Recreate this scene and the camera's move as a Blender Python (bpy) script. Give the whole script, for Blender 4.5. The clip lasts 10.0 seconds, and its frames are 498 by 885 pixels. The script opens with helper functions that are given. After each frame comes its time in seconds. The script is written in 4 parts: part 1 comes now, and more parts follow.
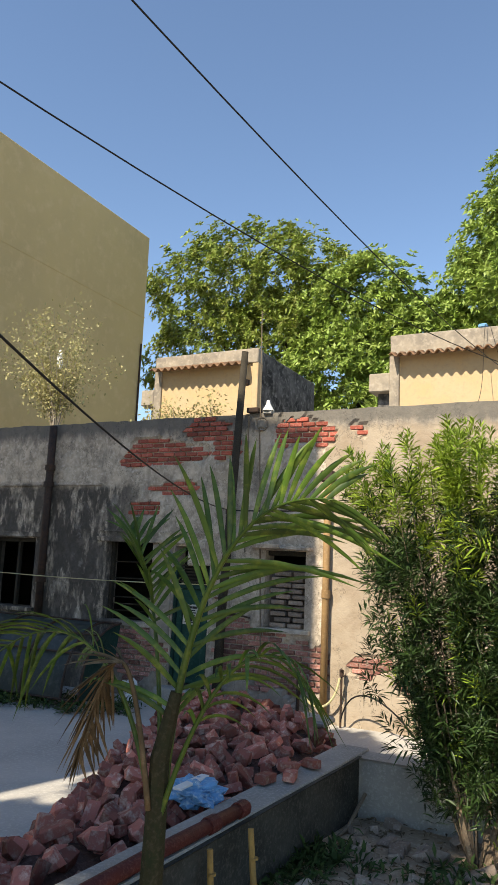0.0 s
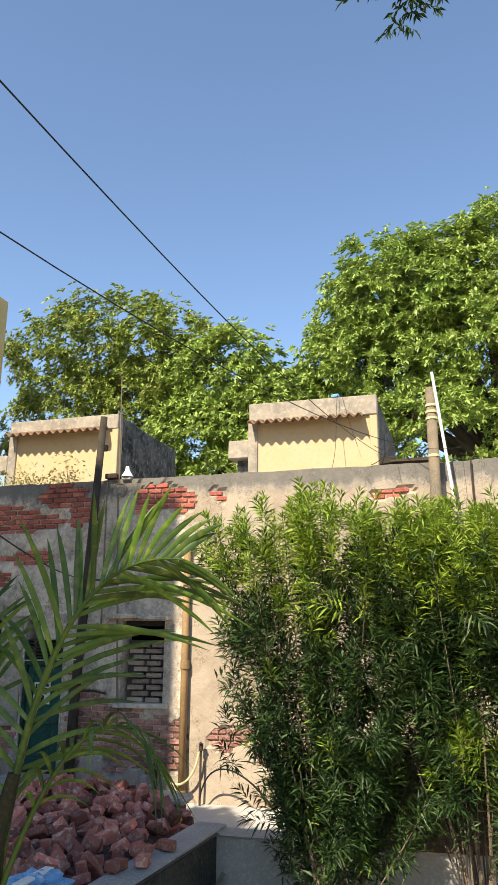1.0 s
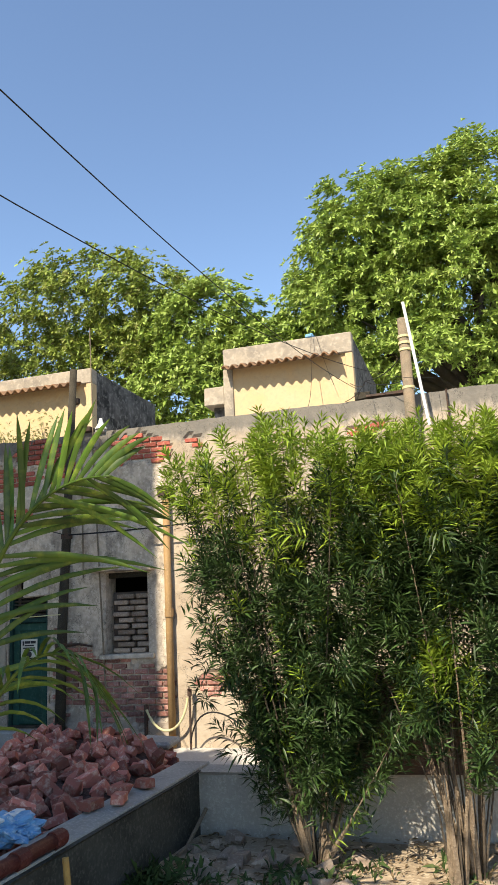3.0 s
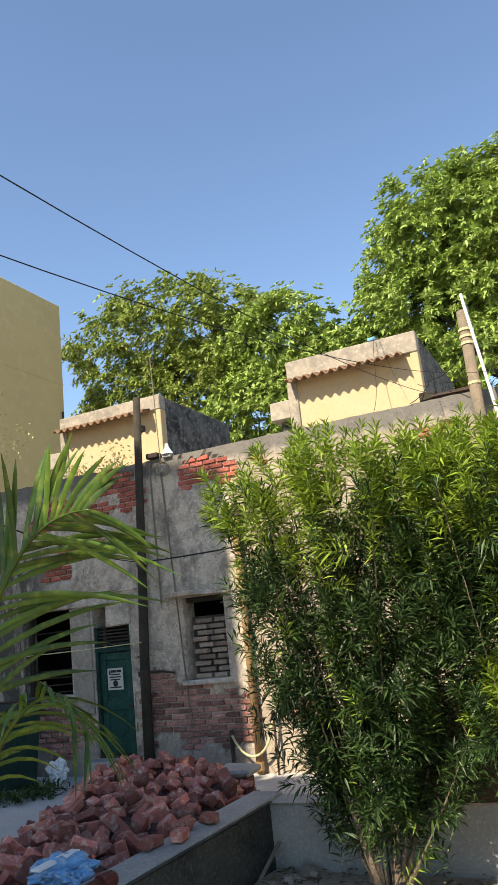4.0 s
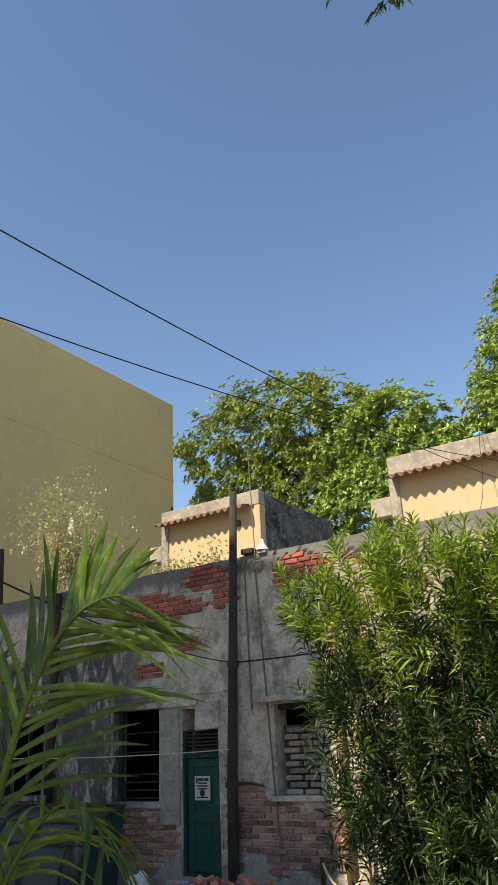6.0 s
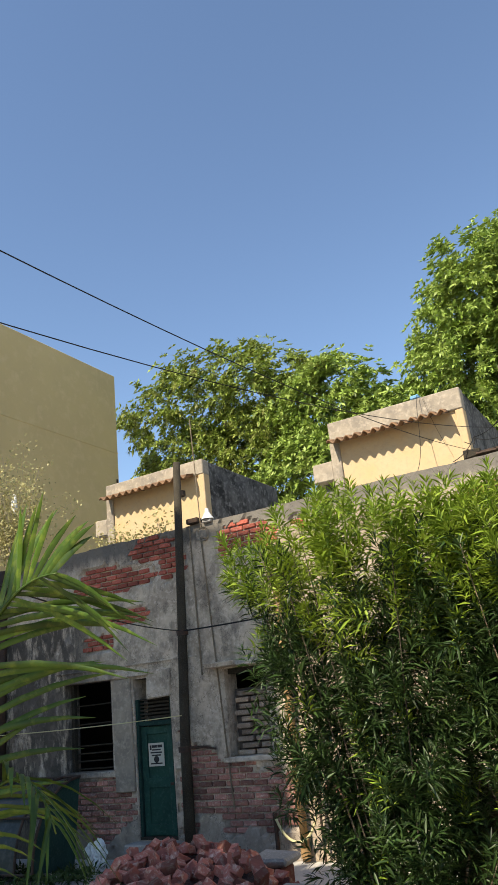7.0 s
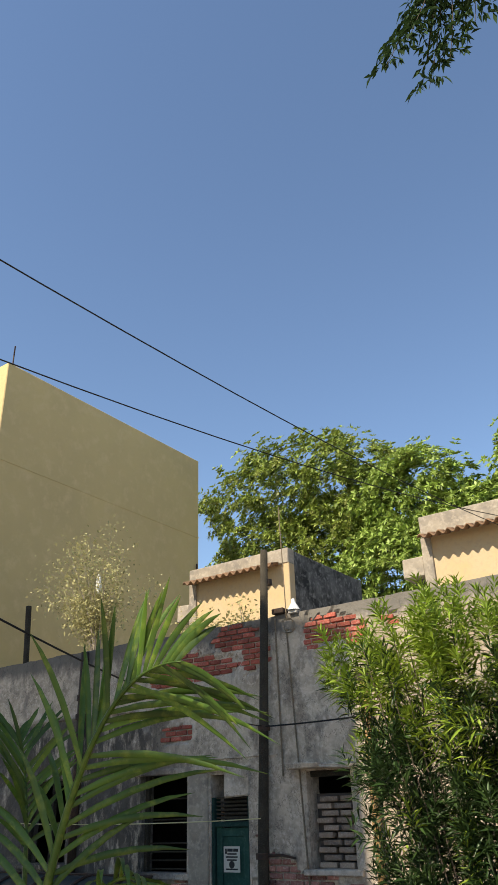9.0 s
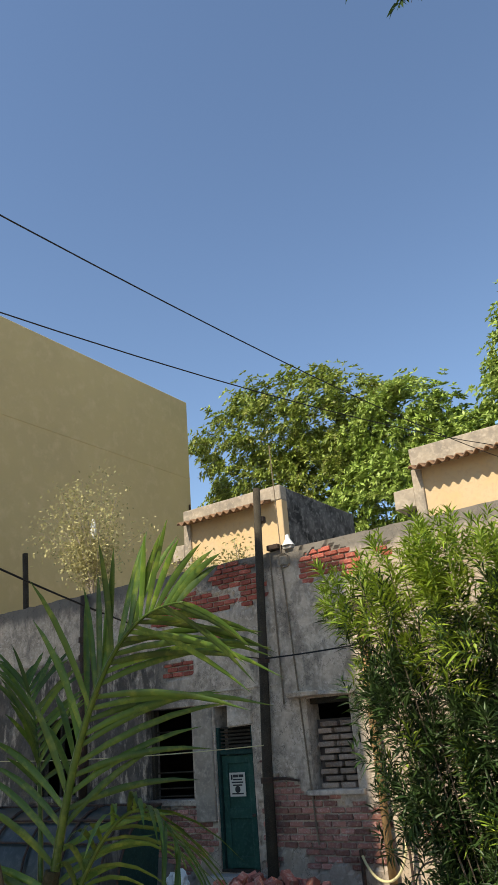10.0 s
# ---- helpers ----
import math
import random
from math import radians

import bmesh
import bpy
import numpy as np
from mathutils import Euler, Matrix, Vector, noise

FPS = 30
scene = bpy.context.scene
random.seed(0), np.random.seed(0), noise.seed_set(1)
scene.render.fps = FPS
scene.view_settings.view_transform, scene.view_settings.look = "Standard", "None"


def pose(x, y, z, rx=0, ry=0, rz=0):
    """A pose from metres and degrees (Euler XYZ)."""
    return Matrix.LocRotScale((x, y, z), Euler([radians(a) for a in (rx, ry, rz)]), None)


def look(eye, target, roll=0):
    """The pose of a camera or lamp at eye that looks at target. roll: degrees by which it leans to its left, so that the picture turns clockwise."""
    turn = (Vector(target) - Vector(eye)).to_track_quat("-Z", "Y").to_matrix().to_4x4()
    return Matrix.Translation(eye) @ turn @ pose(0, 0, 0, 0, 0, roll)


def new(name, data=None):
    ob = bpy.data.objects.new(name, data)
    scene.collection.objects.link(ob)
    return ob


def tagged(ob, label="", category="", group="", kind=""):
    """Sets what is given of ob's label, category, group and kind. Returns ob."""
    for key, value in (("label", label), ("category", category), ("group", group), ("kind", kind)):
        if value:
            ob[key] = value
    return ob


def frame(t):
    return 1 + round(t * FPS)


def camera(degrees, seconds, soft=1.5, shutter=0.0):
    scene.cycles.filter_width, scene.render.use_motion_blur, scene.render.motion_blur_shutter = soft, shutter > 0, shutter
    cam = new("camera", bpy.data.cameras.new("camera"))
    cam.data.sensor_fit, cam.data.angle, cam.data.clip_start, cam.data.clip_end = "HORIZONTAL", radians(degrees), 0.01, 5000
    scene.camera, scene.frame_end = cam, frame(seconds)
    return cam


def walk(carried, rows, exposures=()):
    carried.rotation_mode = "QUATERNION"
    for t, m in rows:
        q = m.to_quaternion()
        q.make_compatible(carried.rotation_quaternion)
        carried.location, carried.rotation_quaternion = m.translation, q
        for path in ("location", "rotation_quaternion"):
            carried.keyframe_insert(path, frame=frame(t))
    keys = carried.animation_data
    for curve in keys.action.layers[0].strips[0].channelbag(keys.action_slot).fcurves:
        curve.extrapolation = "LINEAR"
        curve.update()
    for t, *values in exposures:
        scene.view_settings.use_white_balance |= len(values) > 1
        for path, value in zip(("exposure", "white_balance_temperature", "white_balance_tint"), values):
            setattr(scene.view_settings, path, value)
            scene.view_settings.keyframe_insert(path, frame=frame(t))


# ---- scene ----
cam = camera(37.2, 10.0, soft=0.7)
PATH = [
    (0, (1.747, 1.78, 2.407), (0.855, 3.542, 2.724), 2.5),
    (0.5, (1.823, 1.822, 2.37), (1.112, 3.642, 2.793), 0.9),
    (1, (1.812, 1.834, 2.355), (1.269, 3.691, 2.865), 0.4),
    (1.5, (1.802, 1.844, 2.334), (1.307, 3.701, 2.887), 0.9),
    (2, (1.705, 1.852, 2.334), (1.194, 3.718, 2.842), 0.5),
    (2.2, (1.747, 1.854, 2.317), (1.248, 3.732, 2.792), -0.1),
    (3.3, (2.163, 2.321, 2.101), (1.565, 4.187, 2.504), -4.7),
    (3.5, (2.229, 2.374, 2.113), (1.564, 4.214, 2.525), -5.4),
    (4, (2.523, 2.619, 2.162), (1.732, 4.397, 2.626), -6.2),
    (4.5, (2.605, 2.847, 2.172), (1.741, 4.558, 2.746), -5.4),
    (5, (2.62, 2.97, 2.155), (1.693, 4.602, 2.846), -3.7),
    (5.5, (2.66, 3.01, 2.135), (1.671, 4.578, 2.885), -2.7),
    (5.7, (2.68, 3.02, 2.13), (1.671, 4.571, 2.889), -2.4),
    (6.8, (2.736, 3.015, 2.124), (1.785, 4.647, 2.783), -5.6),
    (7, (2.778, 3.014, 2.131), (1.872, 4.673, 2.783), -6.1),
    (7.5, (2.79, 2.962, 2.144), (1.968, 4.636, 2.866), -5.3),
    (8, (2.745, 2.938, 2.214), (1.931, 4.571, 3.034), -4.0),
    (8.5, (2.638, 2.902, 2.179), (1.738, 4.462, 3.048), -2.9),
    (9, (2.569, 2.87, 2.162), (1.556, 4.351, 3.044), -1.8),
    (9.5, (2.565, 2.883, 2.17), (1.505, 4.355, 3.011), -2.4),
    (10, (2.53, 2.887, 2.18), (1.499, 4.437, 2.91), -4.5),
]
walk(cam, [(t, look(eye, target, roll)) for t, eye, target, roll in PATH],
     [(t, stops, 7250, 10) for t, stops in ((0.0, 0.83), (0.5, 0.76), (1.0, 1.05), (2.0, 1.08), (3.5, 1.10), (4.5, 0.93), (5.5, 0.74), (7.0, 0.88), (7.5, 1.22), (8.0, 1.20), (8.5, 0.92), (9.0, 0.76), (9.5, 0.70), (10.0, 0.70))])

# ---- light ----
SUN_AZ, SUN_EL = 14.0, 44.0          # degrees: the sun stands behind the walker, a little to the left
world = bpy.data.worlds.new("sky")
scene.world = world
world.use_nodes = True
wn = world.node_tree
sky = wn.nodes.new("ShaderNodeTexSky")
sky.sky_type = "NISHITA"
sky.sun_disc = False
sky.sun_elevation = radians(SUN_EL)
sky.sun_rotation = radians(180 + SUN_AZ)
sky.air_density, sky.dust_density, sky.ozone_density = 1.0, 0.05, 4.3
wn.links.new(sky.outputs[0], wn.nodes["Background"].inputs[0])
wn.nodes["Background"].inputs[1].default_value = 0.125
sun = new("sun", bpy.data.lights.new("sun", "SUN"))
sun.data.energy, sun.data.angle, sun.data.color = 4.6, radians(0.55), (1.0, 0.93, 0.80)
_az, _el = radians(SUN_AZ), radians(SUN_EL)
TO_SUN = Vector((-math.sin(_az) * math.cos(_el), -math.cos(_az) * math.cos(_el), math.sin(_el)))
sun.matrix_world = look(TO_SUN * 30, (0, 0, 0))

rng = np.random.default_rng(7)


# ---- materials ----
def material(name, base, second, third=None, big=1.5, fine=30.0, rough=0.85, bump=0.25, spread=0.5, metal=0.0,
             per_object=0.0, per_island=0.0, trans=0.0, spec=0.15, detail=6.0):
    """Two-scale noise surface: base and second mixed by broad noise, third spotted in by fine noise."""
    m = bpy.data.materials.new(name)
    m.use_nodes = True
    nt = m.node_tree
    b = nt.nodes["Principled BSDF"]
    geo = nt.nodes.new("ShaderNodeNewGeometry")
    def noise_at(scale, det=detail):
        n = nt.nodes.new("ShaderNodeTexNoise")
        n.inputs["Scale"].default_value, n.inputs["Detail"].default_value, n.inputs["Roughness"].default_value = scale, det, 0.65
        nt.links.new(geo.outputs["Position"], n.inputs["Vector"])
        return n.outputs["Fac"]
    def ramp(sock, lo, hi):
        r = nt.nodes.new("ShaderNodeMapRange")
        r.inputs["From Min"].default_value, r.inputs["From Max"].default_value = lo, hi
        nt.links.new(sock, r.inputs["Value"])
        return r.outputs[0]
    def mix(fac, a, c, mode="MIX"):
        x = nt.nodes.new("ShaderNodeMix")
        x.data_type, x.blend_type = "RGBA", mode
        for sock, v in ((x.inputs[0], fac), (x.inputs[6], a), (x.inputs[7], c)):
            if isinstance(v, (int, float)):
                sock.default_value = v
            elif isinstance(v, tuple):
                sock.default_value = (*v, 1)
            else:
                nt.links.new(v, sock)
        return x.outputs[2]
    w = spread / 2
    col = mix(ramp(noise_at(big), 0.5 - w * 0.6, 0.5 + w * 0.6), base, second)
    fine_n = noise_at(fine, 4.0)
    if third:
        col = mix(ramp(fine_n, 0.5, 0.72), col, third)
    if per_object or per_island:
        if per_object:
            src = nt.nodes.new("ShaderNodeObjectInfo").outputs["Random"]
        else:
            src = geo.outputs["Random Per Island"]
        h = nt.nodes.new("ShaderNodeHueSaturation")
        amt = per_object or per_island
        v = nt.nodes.new("ShaderNodeMapRange")
        v.inputs["To Min"].default_value, v.inputs["To Max"].default_value = 1 - amt, 1 + amt
        nt.links.new(src, v.inputs["Value"])
        nt.links.new(v.outputs[0], h.inputs["Value"])
        nt.links.new(col, h.inputs["Color"])
        col = h.outputs[0]
    nt.links.new(col, b.inputs["Base Color"])
    b.inputs["Roughness"].default_value, b.inputs["Metallic"].default_value = rough, metal
    b.inputs["Specular IOR Level"].default_value = spec
    if bump:
        bp = nt.nodes.new("ShaderNodeBump")
        bp.inputs["Strength"].default_value, bp.inputs["Distance"].default_value = bump, 0.02
        nt.links.new(fine_n, bp.inputs["Height"])
        nt.links.new(bp.outputs[0], b.inputs["Normal"])
    if trans:
        t = nt.nodes.new("ShaderNodeBsdfTranslucent")
        nt.links.new(col, t.inputs[0])
        sm = nt.nodes.new("ShaderNodeMixShader")
        sm.inputs[0].default_value = trans
        nt.links.new(b.outputs[0], sm.inputs[1])
        nt.links.new(t.outputs[0], sm.inputs[2])
        nt.links.new(sm.outputs[0], nt.nodes["Material Output"].inputs[0])
    return m


def facade_material():
    """Old grey cement render with black mould, and cream limewash east of the drainpipe."""
    m = material("old_render", (0.56, 0.475, 0.375), (0.37, 0.31, 0.245), (0.66, 0.575, 0.475), big=3.4, fine=17, bump=0.6, spread=0.34)
    nt = m.node_tree
    b = nt.nodes["Principled BSDF"]
    old = b.inputs["Base Color"].links[0].from_socket
    geo = nt.nodes.new("ShaderNodeNewGeometry")
    sep = nt.nodes.new("ShaderNodeSeparateXYZ")
    nt.links.new(geo.outputs["Position"], sep.inputs[0])
    def node(kind, **kw):
        n = nt.nodes.new(kind)
        for k, v in kw.items():
            n.inputs[k].default_value = v
        return n
    def noise_at(scale, stretch=1.0, seed=0.0):
        mp = nt.nodes.new("ShaderNodeMapping")
        mp.inputs["Scale"].default_value = (1, 1, stretch)
        mp.inputs["Location"].default_value = (seed, seed, seed)
        nt.links.new(geo.outputs["Position"], mp.inputs[0])
        n = node("ShaderNodeTexNoise", Scale=scale, Detail=7.0, Roughness=0.68)
        nt.links.new(mp.outputs[0], n.inputs["Vector"])
        return n.outputs["Fac"]
    def math_node(op, a, c, clamp=False):
        n = nt.nodes.new("ShaderNodeMath")
        n.operation, n.use_clamp = op, clamp
        for sock, v in zip(n.inputs, (a, c)):
            if isinstance(v, (int, float)):
                sock.default_value = v
            else:
                nt.links.new(v, sock)
        return n.outputs[0]
    def step(v, lo, hi):
        n = node("ShaderNodeMapRange", **{"From Min": lo, "From Max": hi})
        n.interpolation_type = "SMOOTHSTEP"
        nt.links.new(v, n.inputs["Value"])
        return n.outputs[0]
    def mix(fac, a, c):
        x = nt.nodes.new("ShaderNodeMix")
        x.data_type = "RGBA"
        nt.links.new(fac, x.inputs[0])
        for sock, v in ((x.inputs[6], a), (x.inputs[7], c)):
            if isinstance(v, tuple):
                sock.default_value = (*v, 1)
            else:
                nt.links.new(v, sock)
        return x.outputs[2]
    px, pz = sep.outputs[0], sep.outputs[2]
    n1, n2, n3 = noise_at(2.2), noise_at(5.0, 0.35, 3.1), noise_at(1.3, 1.0, 7.7)
    # black mould below the ledge at the west end, streaked downwards
    west = step(math_node("ADD", px, math_node("MULTIPLY", n1, 1.2)), -4.9, -6.2)
    low = step(math_node("ADD", pz, math_node("MULTIPLY", n1, 0.5)), 4.05, 3.85)
    mould = math_node("MULTIPLY", math_node("MULTIPLY", west, low), step(n2, 0.32, 0.50))
    col = mix(math_node("MULTIPLY", mould, 0.9), old, (0.035, 0.034, 0.032))
    streak = math_node("MULTIPLY", step(n2, 0.50, 0.70), 0.55)
    col = mix(streak, col, (0.11, 0.10, 0.092))
    blot = math_node("MULTIPLY", step(noise_at(4.3, 0.8, 19.0), 0.50, 0.62), 0.55)
    col = mix(blot, col, (0.17, 0.145, 0.12))
    pale = math_node("MULTIPLY", step(n3, 0.57, 0.63), 0.22)
    col = mix(pale, col, (0.50, 0.48, 0.44))
    # damp brownish foot
    foot = math_node("MULTIPLY", step(math_node("ADD", pz, n1), 1.25, 0.8), 0.6)
    col = mix(foot, col, (0.23, 0.19, 0.155))
    # limewash
    east = step(math_node("ADD", px, math_node("MULTIPLY", n1, 0.25)), -2.42, -2.36)
    wash = mix(step(n3, 0.42, 0.66), (0.385, 0.32, 0.245), (0.31, 0.245, 0.18))
    wash = mix(math_node("MULTIPLY", step(n2, 0.55, 0.75), 0.6), wash, (0.30, 0.26, 0.215))
    below = step(math_node("ADD", pz, math_node("MULTIPLY", n2, 0.35)), 4.86, 4.76)
    col = mix(math_node("MULTIPLY", east, below), col, wash)
    crest = math_node("MULTIPLY", step(math_node("ADD", pz, math_node("MULTIPLY", n2, 0.45)), 4.74, 4.98), 0.9)
    col = mix(crest, col, (0.13, 0.122, 0.11))
    cracks = math_node("MULTIPLY", step(math_node("ABSOLUTE", math_node("SUBTRACT", noise_at(1.6, 0.7, 11.0), 0.5), 0.0), 0.006, 0.0), 0.75)
    col = mix(cracks, col, (0.05, 0.047, 0.043))
    nt.links.new(col, b.inputs["Base Color"])
    return m


M_RENDER = facade_material()
M_MORTAR = material("mortar", (0.075, 0.062, 0.055), (0.12, 0.10, 0.088), fine=60, bump=0.6)
M_BRICK = material("red_brick", (0.40, 0.10, 0.07), (0.27, 0.08, 0.06), (0.43, 0.21, 0.155), big=6, fine=40, bump=0.5, per_object=0.35)
M_BRICK_OLD = material("weathered_brick", (0.36, 0.165, 0.13), (0.25, 0.12, 0.10), (0.46, 0.34, 0.29), big=5, fine=30, bump=0.7, per_object=0.5)
M_LOOSE = material("dusty_loose_brick", (0.34, 0.265, 0.205), (0.24, 0.18, 0.14), (0.43, 0.36, 0.30), big=6, fine=40, bump=0.6, per_object=0.3)
M_RUBBLE = material("rubble_brick", (0.36, 0.125, 0.095), (0.25, 0.095, 0.075), (0.50, 0.36, 0.29), big=7, fine=14, bump=0.7, per_object=0.6)
# dark core colour that paints the shade in the gaps between rubble bricks
M_RUBBLE_GAPS = material("rubble_gap_shade", (0.10, 0.055, 0.045), (0.06, 0.038, 0.032), (0.15, 0.10, 0.085), big=7, fine=30, bump=0.9)
M_CEMENT = material("cement", (0.36, 0.34, 0.31), (0.26, 0.25, 0.23), (0.44, 0.42, 0.38), big=1.6, fine=35, bump=0.35)
# mossy kerb face, its shade away from the sun mixed into the near-black colour
M_CEMENT_DARK = material("shaded_moss_cement", (0.032, 0.033, 0.028), (0.07, 0.07, 0.06), (0.11, 0.105, 0.09), big=2.2, fine=30, bump=0.4)
M_SOOT = material("sooty_cement", (0.03, 0.03, 0.03), (0.13, 0.125, 0.12), (0.24, 0.23, 0.22), big=2.2, fine=9, bump=0.3, spread=0.35)
M_BUFF = material("buff_limewash", (0.51, 0.36, 0.20), (0.48, 0.375, 0.24), (0.43, 0.325, 0.21), big=2.0, fine=14, bump=0.15)
M_BAND = material("stained_cement_band", (0.35, 0.30, 0.235), (0.21, 0.185, 0.155), (0.42, 0.365, 0.295), big=2.5, fine=12, bump=0.3)
M_TILE = material("terracotta_eave", (0.22, 0.125, 0.07), (0.14, 0.09, 0.06), (0.30, 0.19, 0.115), big=5, fine=40, bump=0.3)
M_YELLOW = material("ochre_paint", (0.58, 0.445, 0.22), (0.52, 0.40, 0.205), (0.61, 0.47, 0.25), big=0.45, fine=3.0, bump=0.08, rough=0.7)
M_YARD = material("yard_concrete", (0.47, 0.45, 0.415), (0.37, 0.355, 0.33), (0.53, 0.51, 0.47), big=0.9, fine=25, bump=0.3)
M_SOIL = material("dry_soil", (0.42, 0.33, 0.235), (0.28, 0.215, 0.15), (0.54, 0.45, 0.33), big=1.8, fine=22, bump=0.9)
M_TIMBER = material("dark_timber", (0.028, 0.024, 0.018), (0.05, 0.043, 0.032), (0.075, 0.065, 0.05), big=4, fine=60, bump=0.5)
M_TIMBER_PALE = material("grey_timber", (0.22, 0.165, 0.115), (0.13, 0.11, 0.08), (0.26, 0.22, 0.16), big=5, fine=60, bump=0.5)
M_PVC = material("tan_drainpipe", (0.295, 0.184, 0.0819), (0.23, 0.144, 0.0702), (0.328, 0.216, 0.109), big=3, fine=30, bump=0.15, rough=0.6)
M_IRON = material("rusty_iron", (0.05, 0.038, 0.032), (0.09, 0.055, 0.04), (0.03, 0.03, 0.03), big=8, fine=60, rough=0.7, metal=0.3)
M_RED_PIPE = material("oxide_red_pipe", (0.11, 0.028, 0.022), (0.075, 0.022, 0.02), (0.16, 0.06, 0.05), big=6, fine=50, rough=0.55)
M_CABLE = material("black_cable", (0.012, 0.012, 0.013), (0.02, 0.02, 0.02), fine=50, bump=0, rough=0.6)
M_ROPE = material("pale_rope", (0.55, 0.50, 0.28), (0.48, 0.43, 0.24), fine=80, bump=0.1)
M_WHITE = material("white_plastic", (0.74, 0.74, 0.72), (0.66, 0.66, 0.64), fine=20, bump=0.05, rough=0.5)
M_DOOR = material("green_door_paint", (0.02, 0.075, 0.058), (0.014, 0.05, 0.04), (0.035, 0.095, 0.075), big=3, fine=18, bump=0.25, rough=0.6)
M_DOOR_DARK = material("dark_green_paint", (0.018, 0.05, 0.042), (0.012, 0.035, 0.03), (0.03, 0.065, 0.055), big=4, fine=30, bump=0.3)
M_DARK = material("room_shade", (0.018, 0.017, 0.016), (0.03, 0.028, 0.026), fine=10, bump=0.1)
M_PAPER = material("poster_paper", (0.52, 0.52, 0.46), (0.46, 0.46, 0.41), fine=30, bump=0.05)
M_INK = material("printed_ink", (0.03, 0.03, 0.03), (0.05, 0.05, 0.05), fine=60, bump=0)
M_BLUE = material("blue_plastic", (0.16, 0.36, 0.58), (0.10, 0.26, 0.46), (0.45, 0.55, 0.62), big=9, fine=20, bump=0.3, rough=0.45)
M_BAMBOO = material("bamboo", (0.42, 0.26, 0.08), (0.32, 0.20, 0.07), (0.24, 0.16, 0.07), big=8, fine=40, bump=0.2)
M_BARK = material("bark", (0.22, 0.165, 0.115), (0.14, 0.105, 0.075), (0.30, 0.24, 0.17), big=6, fine=45, bump=0.8)
M_BARK_DARK = material("dark_bark", (0.07, 0.055, 0.042), (0.10, 0.08, 0.06), (0.05, 0.04, 0.03), big=5, fine=40, bump=0.8)
M_HOOD = material("dull_glass_sheet", (0.025, 0.036, 0.036), (0.045, 0.058, 0.057), (0.07, 0.08, 0.078), big=2, fine=10, bump=0.05, rough=0.3)
M_LEAF_TREE = material("tree_leaf", (0.26, 0.35, 0.075), (0.17, 0.26, 0.045), (0.35, 0.42, 0.12), big=0.5, fine=3, bump=0, per_island=0.35, trans=0.22, rough=0.5, spec=0.35)
M_LEAF_WARM = material("olive_tree_leaf", (0.24, 0.305, 0.06), (0.15, 0.21, 0.035), (0.30, 0.29, 0.09), big=0.6, fine=3, bump=0, per_island=0.5, trans=0.22, rough=0.5, spec=0.35)
# oleander leaf twice: darkened for the shaded lower bush, brightened for the sunlit top
M_LEAF_BUSH_SHADED = material("oleander_leaf", (0.032, 0.062, 0.016), (0.019, 0.042, 0.012), (0.06, 0.10, 0.026), big=1.5, fine=8, bump=0, per_island=0.6, trans=0.12, rough=0.42, spec=0.3)
M_LEAF_BUSH_LIT = material("lit_oleander_leaf", (0.23, 0.32, 0.035), (0.15, 0.235, 0.028), (0.30, 0.37, 0.05), big=1.5, fine=8, bump=0, per_island=0.35, trans=0.3, rough=0.45, spec=0.25)
M_PALM_STEM = material("palm_sheath", (0.022, 0.028, 0.012), (0.035, 0.03, 0.016), (0.06, 0.05, 0.03), big=5, fine=40, bump=0.4)
M_LEAF_PALM = material("palm_leaf", (0.075, 0.14, 0.018), (0.03, 0.07, 0.012), (0.15, 0.20, 0.03), big=2, fine=12, bump=0, per_island=0.4, trans=0.22, rough=0.38, spec=0.35)
M_LEAF_DEAD = material("dead_palm_leaf", (0.16, 0.11, 0.06), (0.10, 0.075, 0.045), (0.24, 0.17, 0.10), big=3, fine=14, bump=0.1, per_island=0.35, trans=0.15)
M_LEAF_PALE = material("dusty_leaf", (0.42, 0.39, 0.19), (0.34, 0.32, 0.15), (0.50, 0.46, 0.27), big=2, fine=9, bump=0, per_island=0.3, trans=0.3)
M_WEED = material("weed_leaf", (0.055, 0.095, 0.03), (0.04, 0.07, 0.022), (0.10, 0.12, 0.05), big=2, fine=9, bump=0, per_island=0.4, trans=0.2)
M_TWIG_LEAF = material("neem_leaf", (0.03, 0.06, 0.018), (0.022, 0.045, 0.014), fine=9, bump=0, per_island=0.3, trans=0.25)


# ---- builders ----
def mesh_of(name, verts, faces, mat, smooth=False):
    me = bpy.data.meshes.new(name)
    me.from_pydata([tuple(v) for v in verts], [], [tuple(f) for f in faces])
    me.materials.append(mat)
    if smooth:
        me.polygons.foreach_set("use_smooth", [True] * len(me.polygons))
    me.update()
    return me


def mesh_bm(name, bm, mat, smooth=False):
    bmesh.ops.recalc_face_normals(bm, faces=bm.faces)
    me = bpy.data.meshes.new(name)
    bm.to_mesh(me)
    bm.free()
    me.materials.append(mat)
    if smooth:
        me.polygons.foreach_set("use_smooth", [True] * len(me.polygons))
    return me


def part(name, data, mat, parent, label="", smooth=False):
    me = data if isinstance(data, bpy.types.Mesh) else mesh_bm(name, data, mat, smooth)
    ob = new(name, me)
    ob.parent = parent
    if label:
        ob["label"] = label
    return ob


def thing(name, label, category, group="", kind="", at=(0, 0, 0)):
    ob = new(name)
    ob.location = at
    ob.empty_display_size = 0.1
    return tagged(ob, label, category, group, kind)


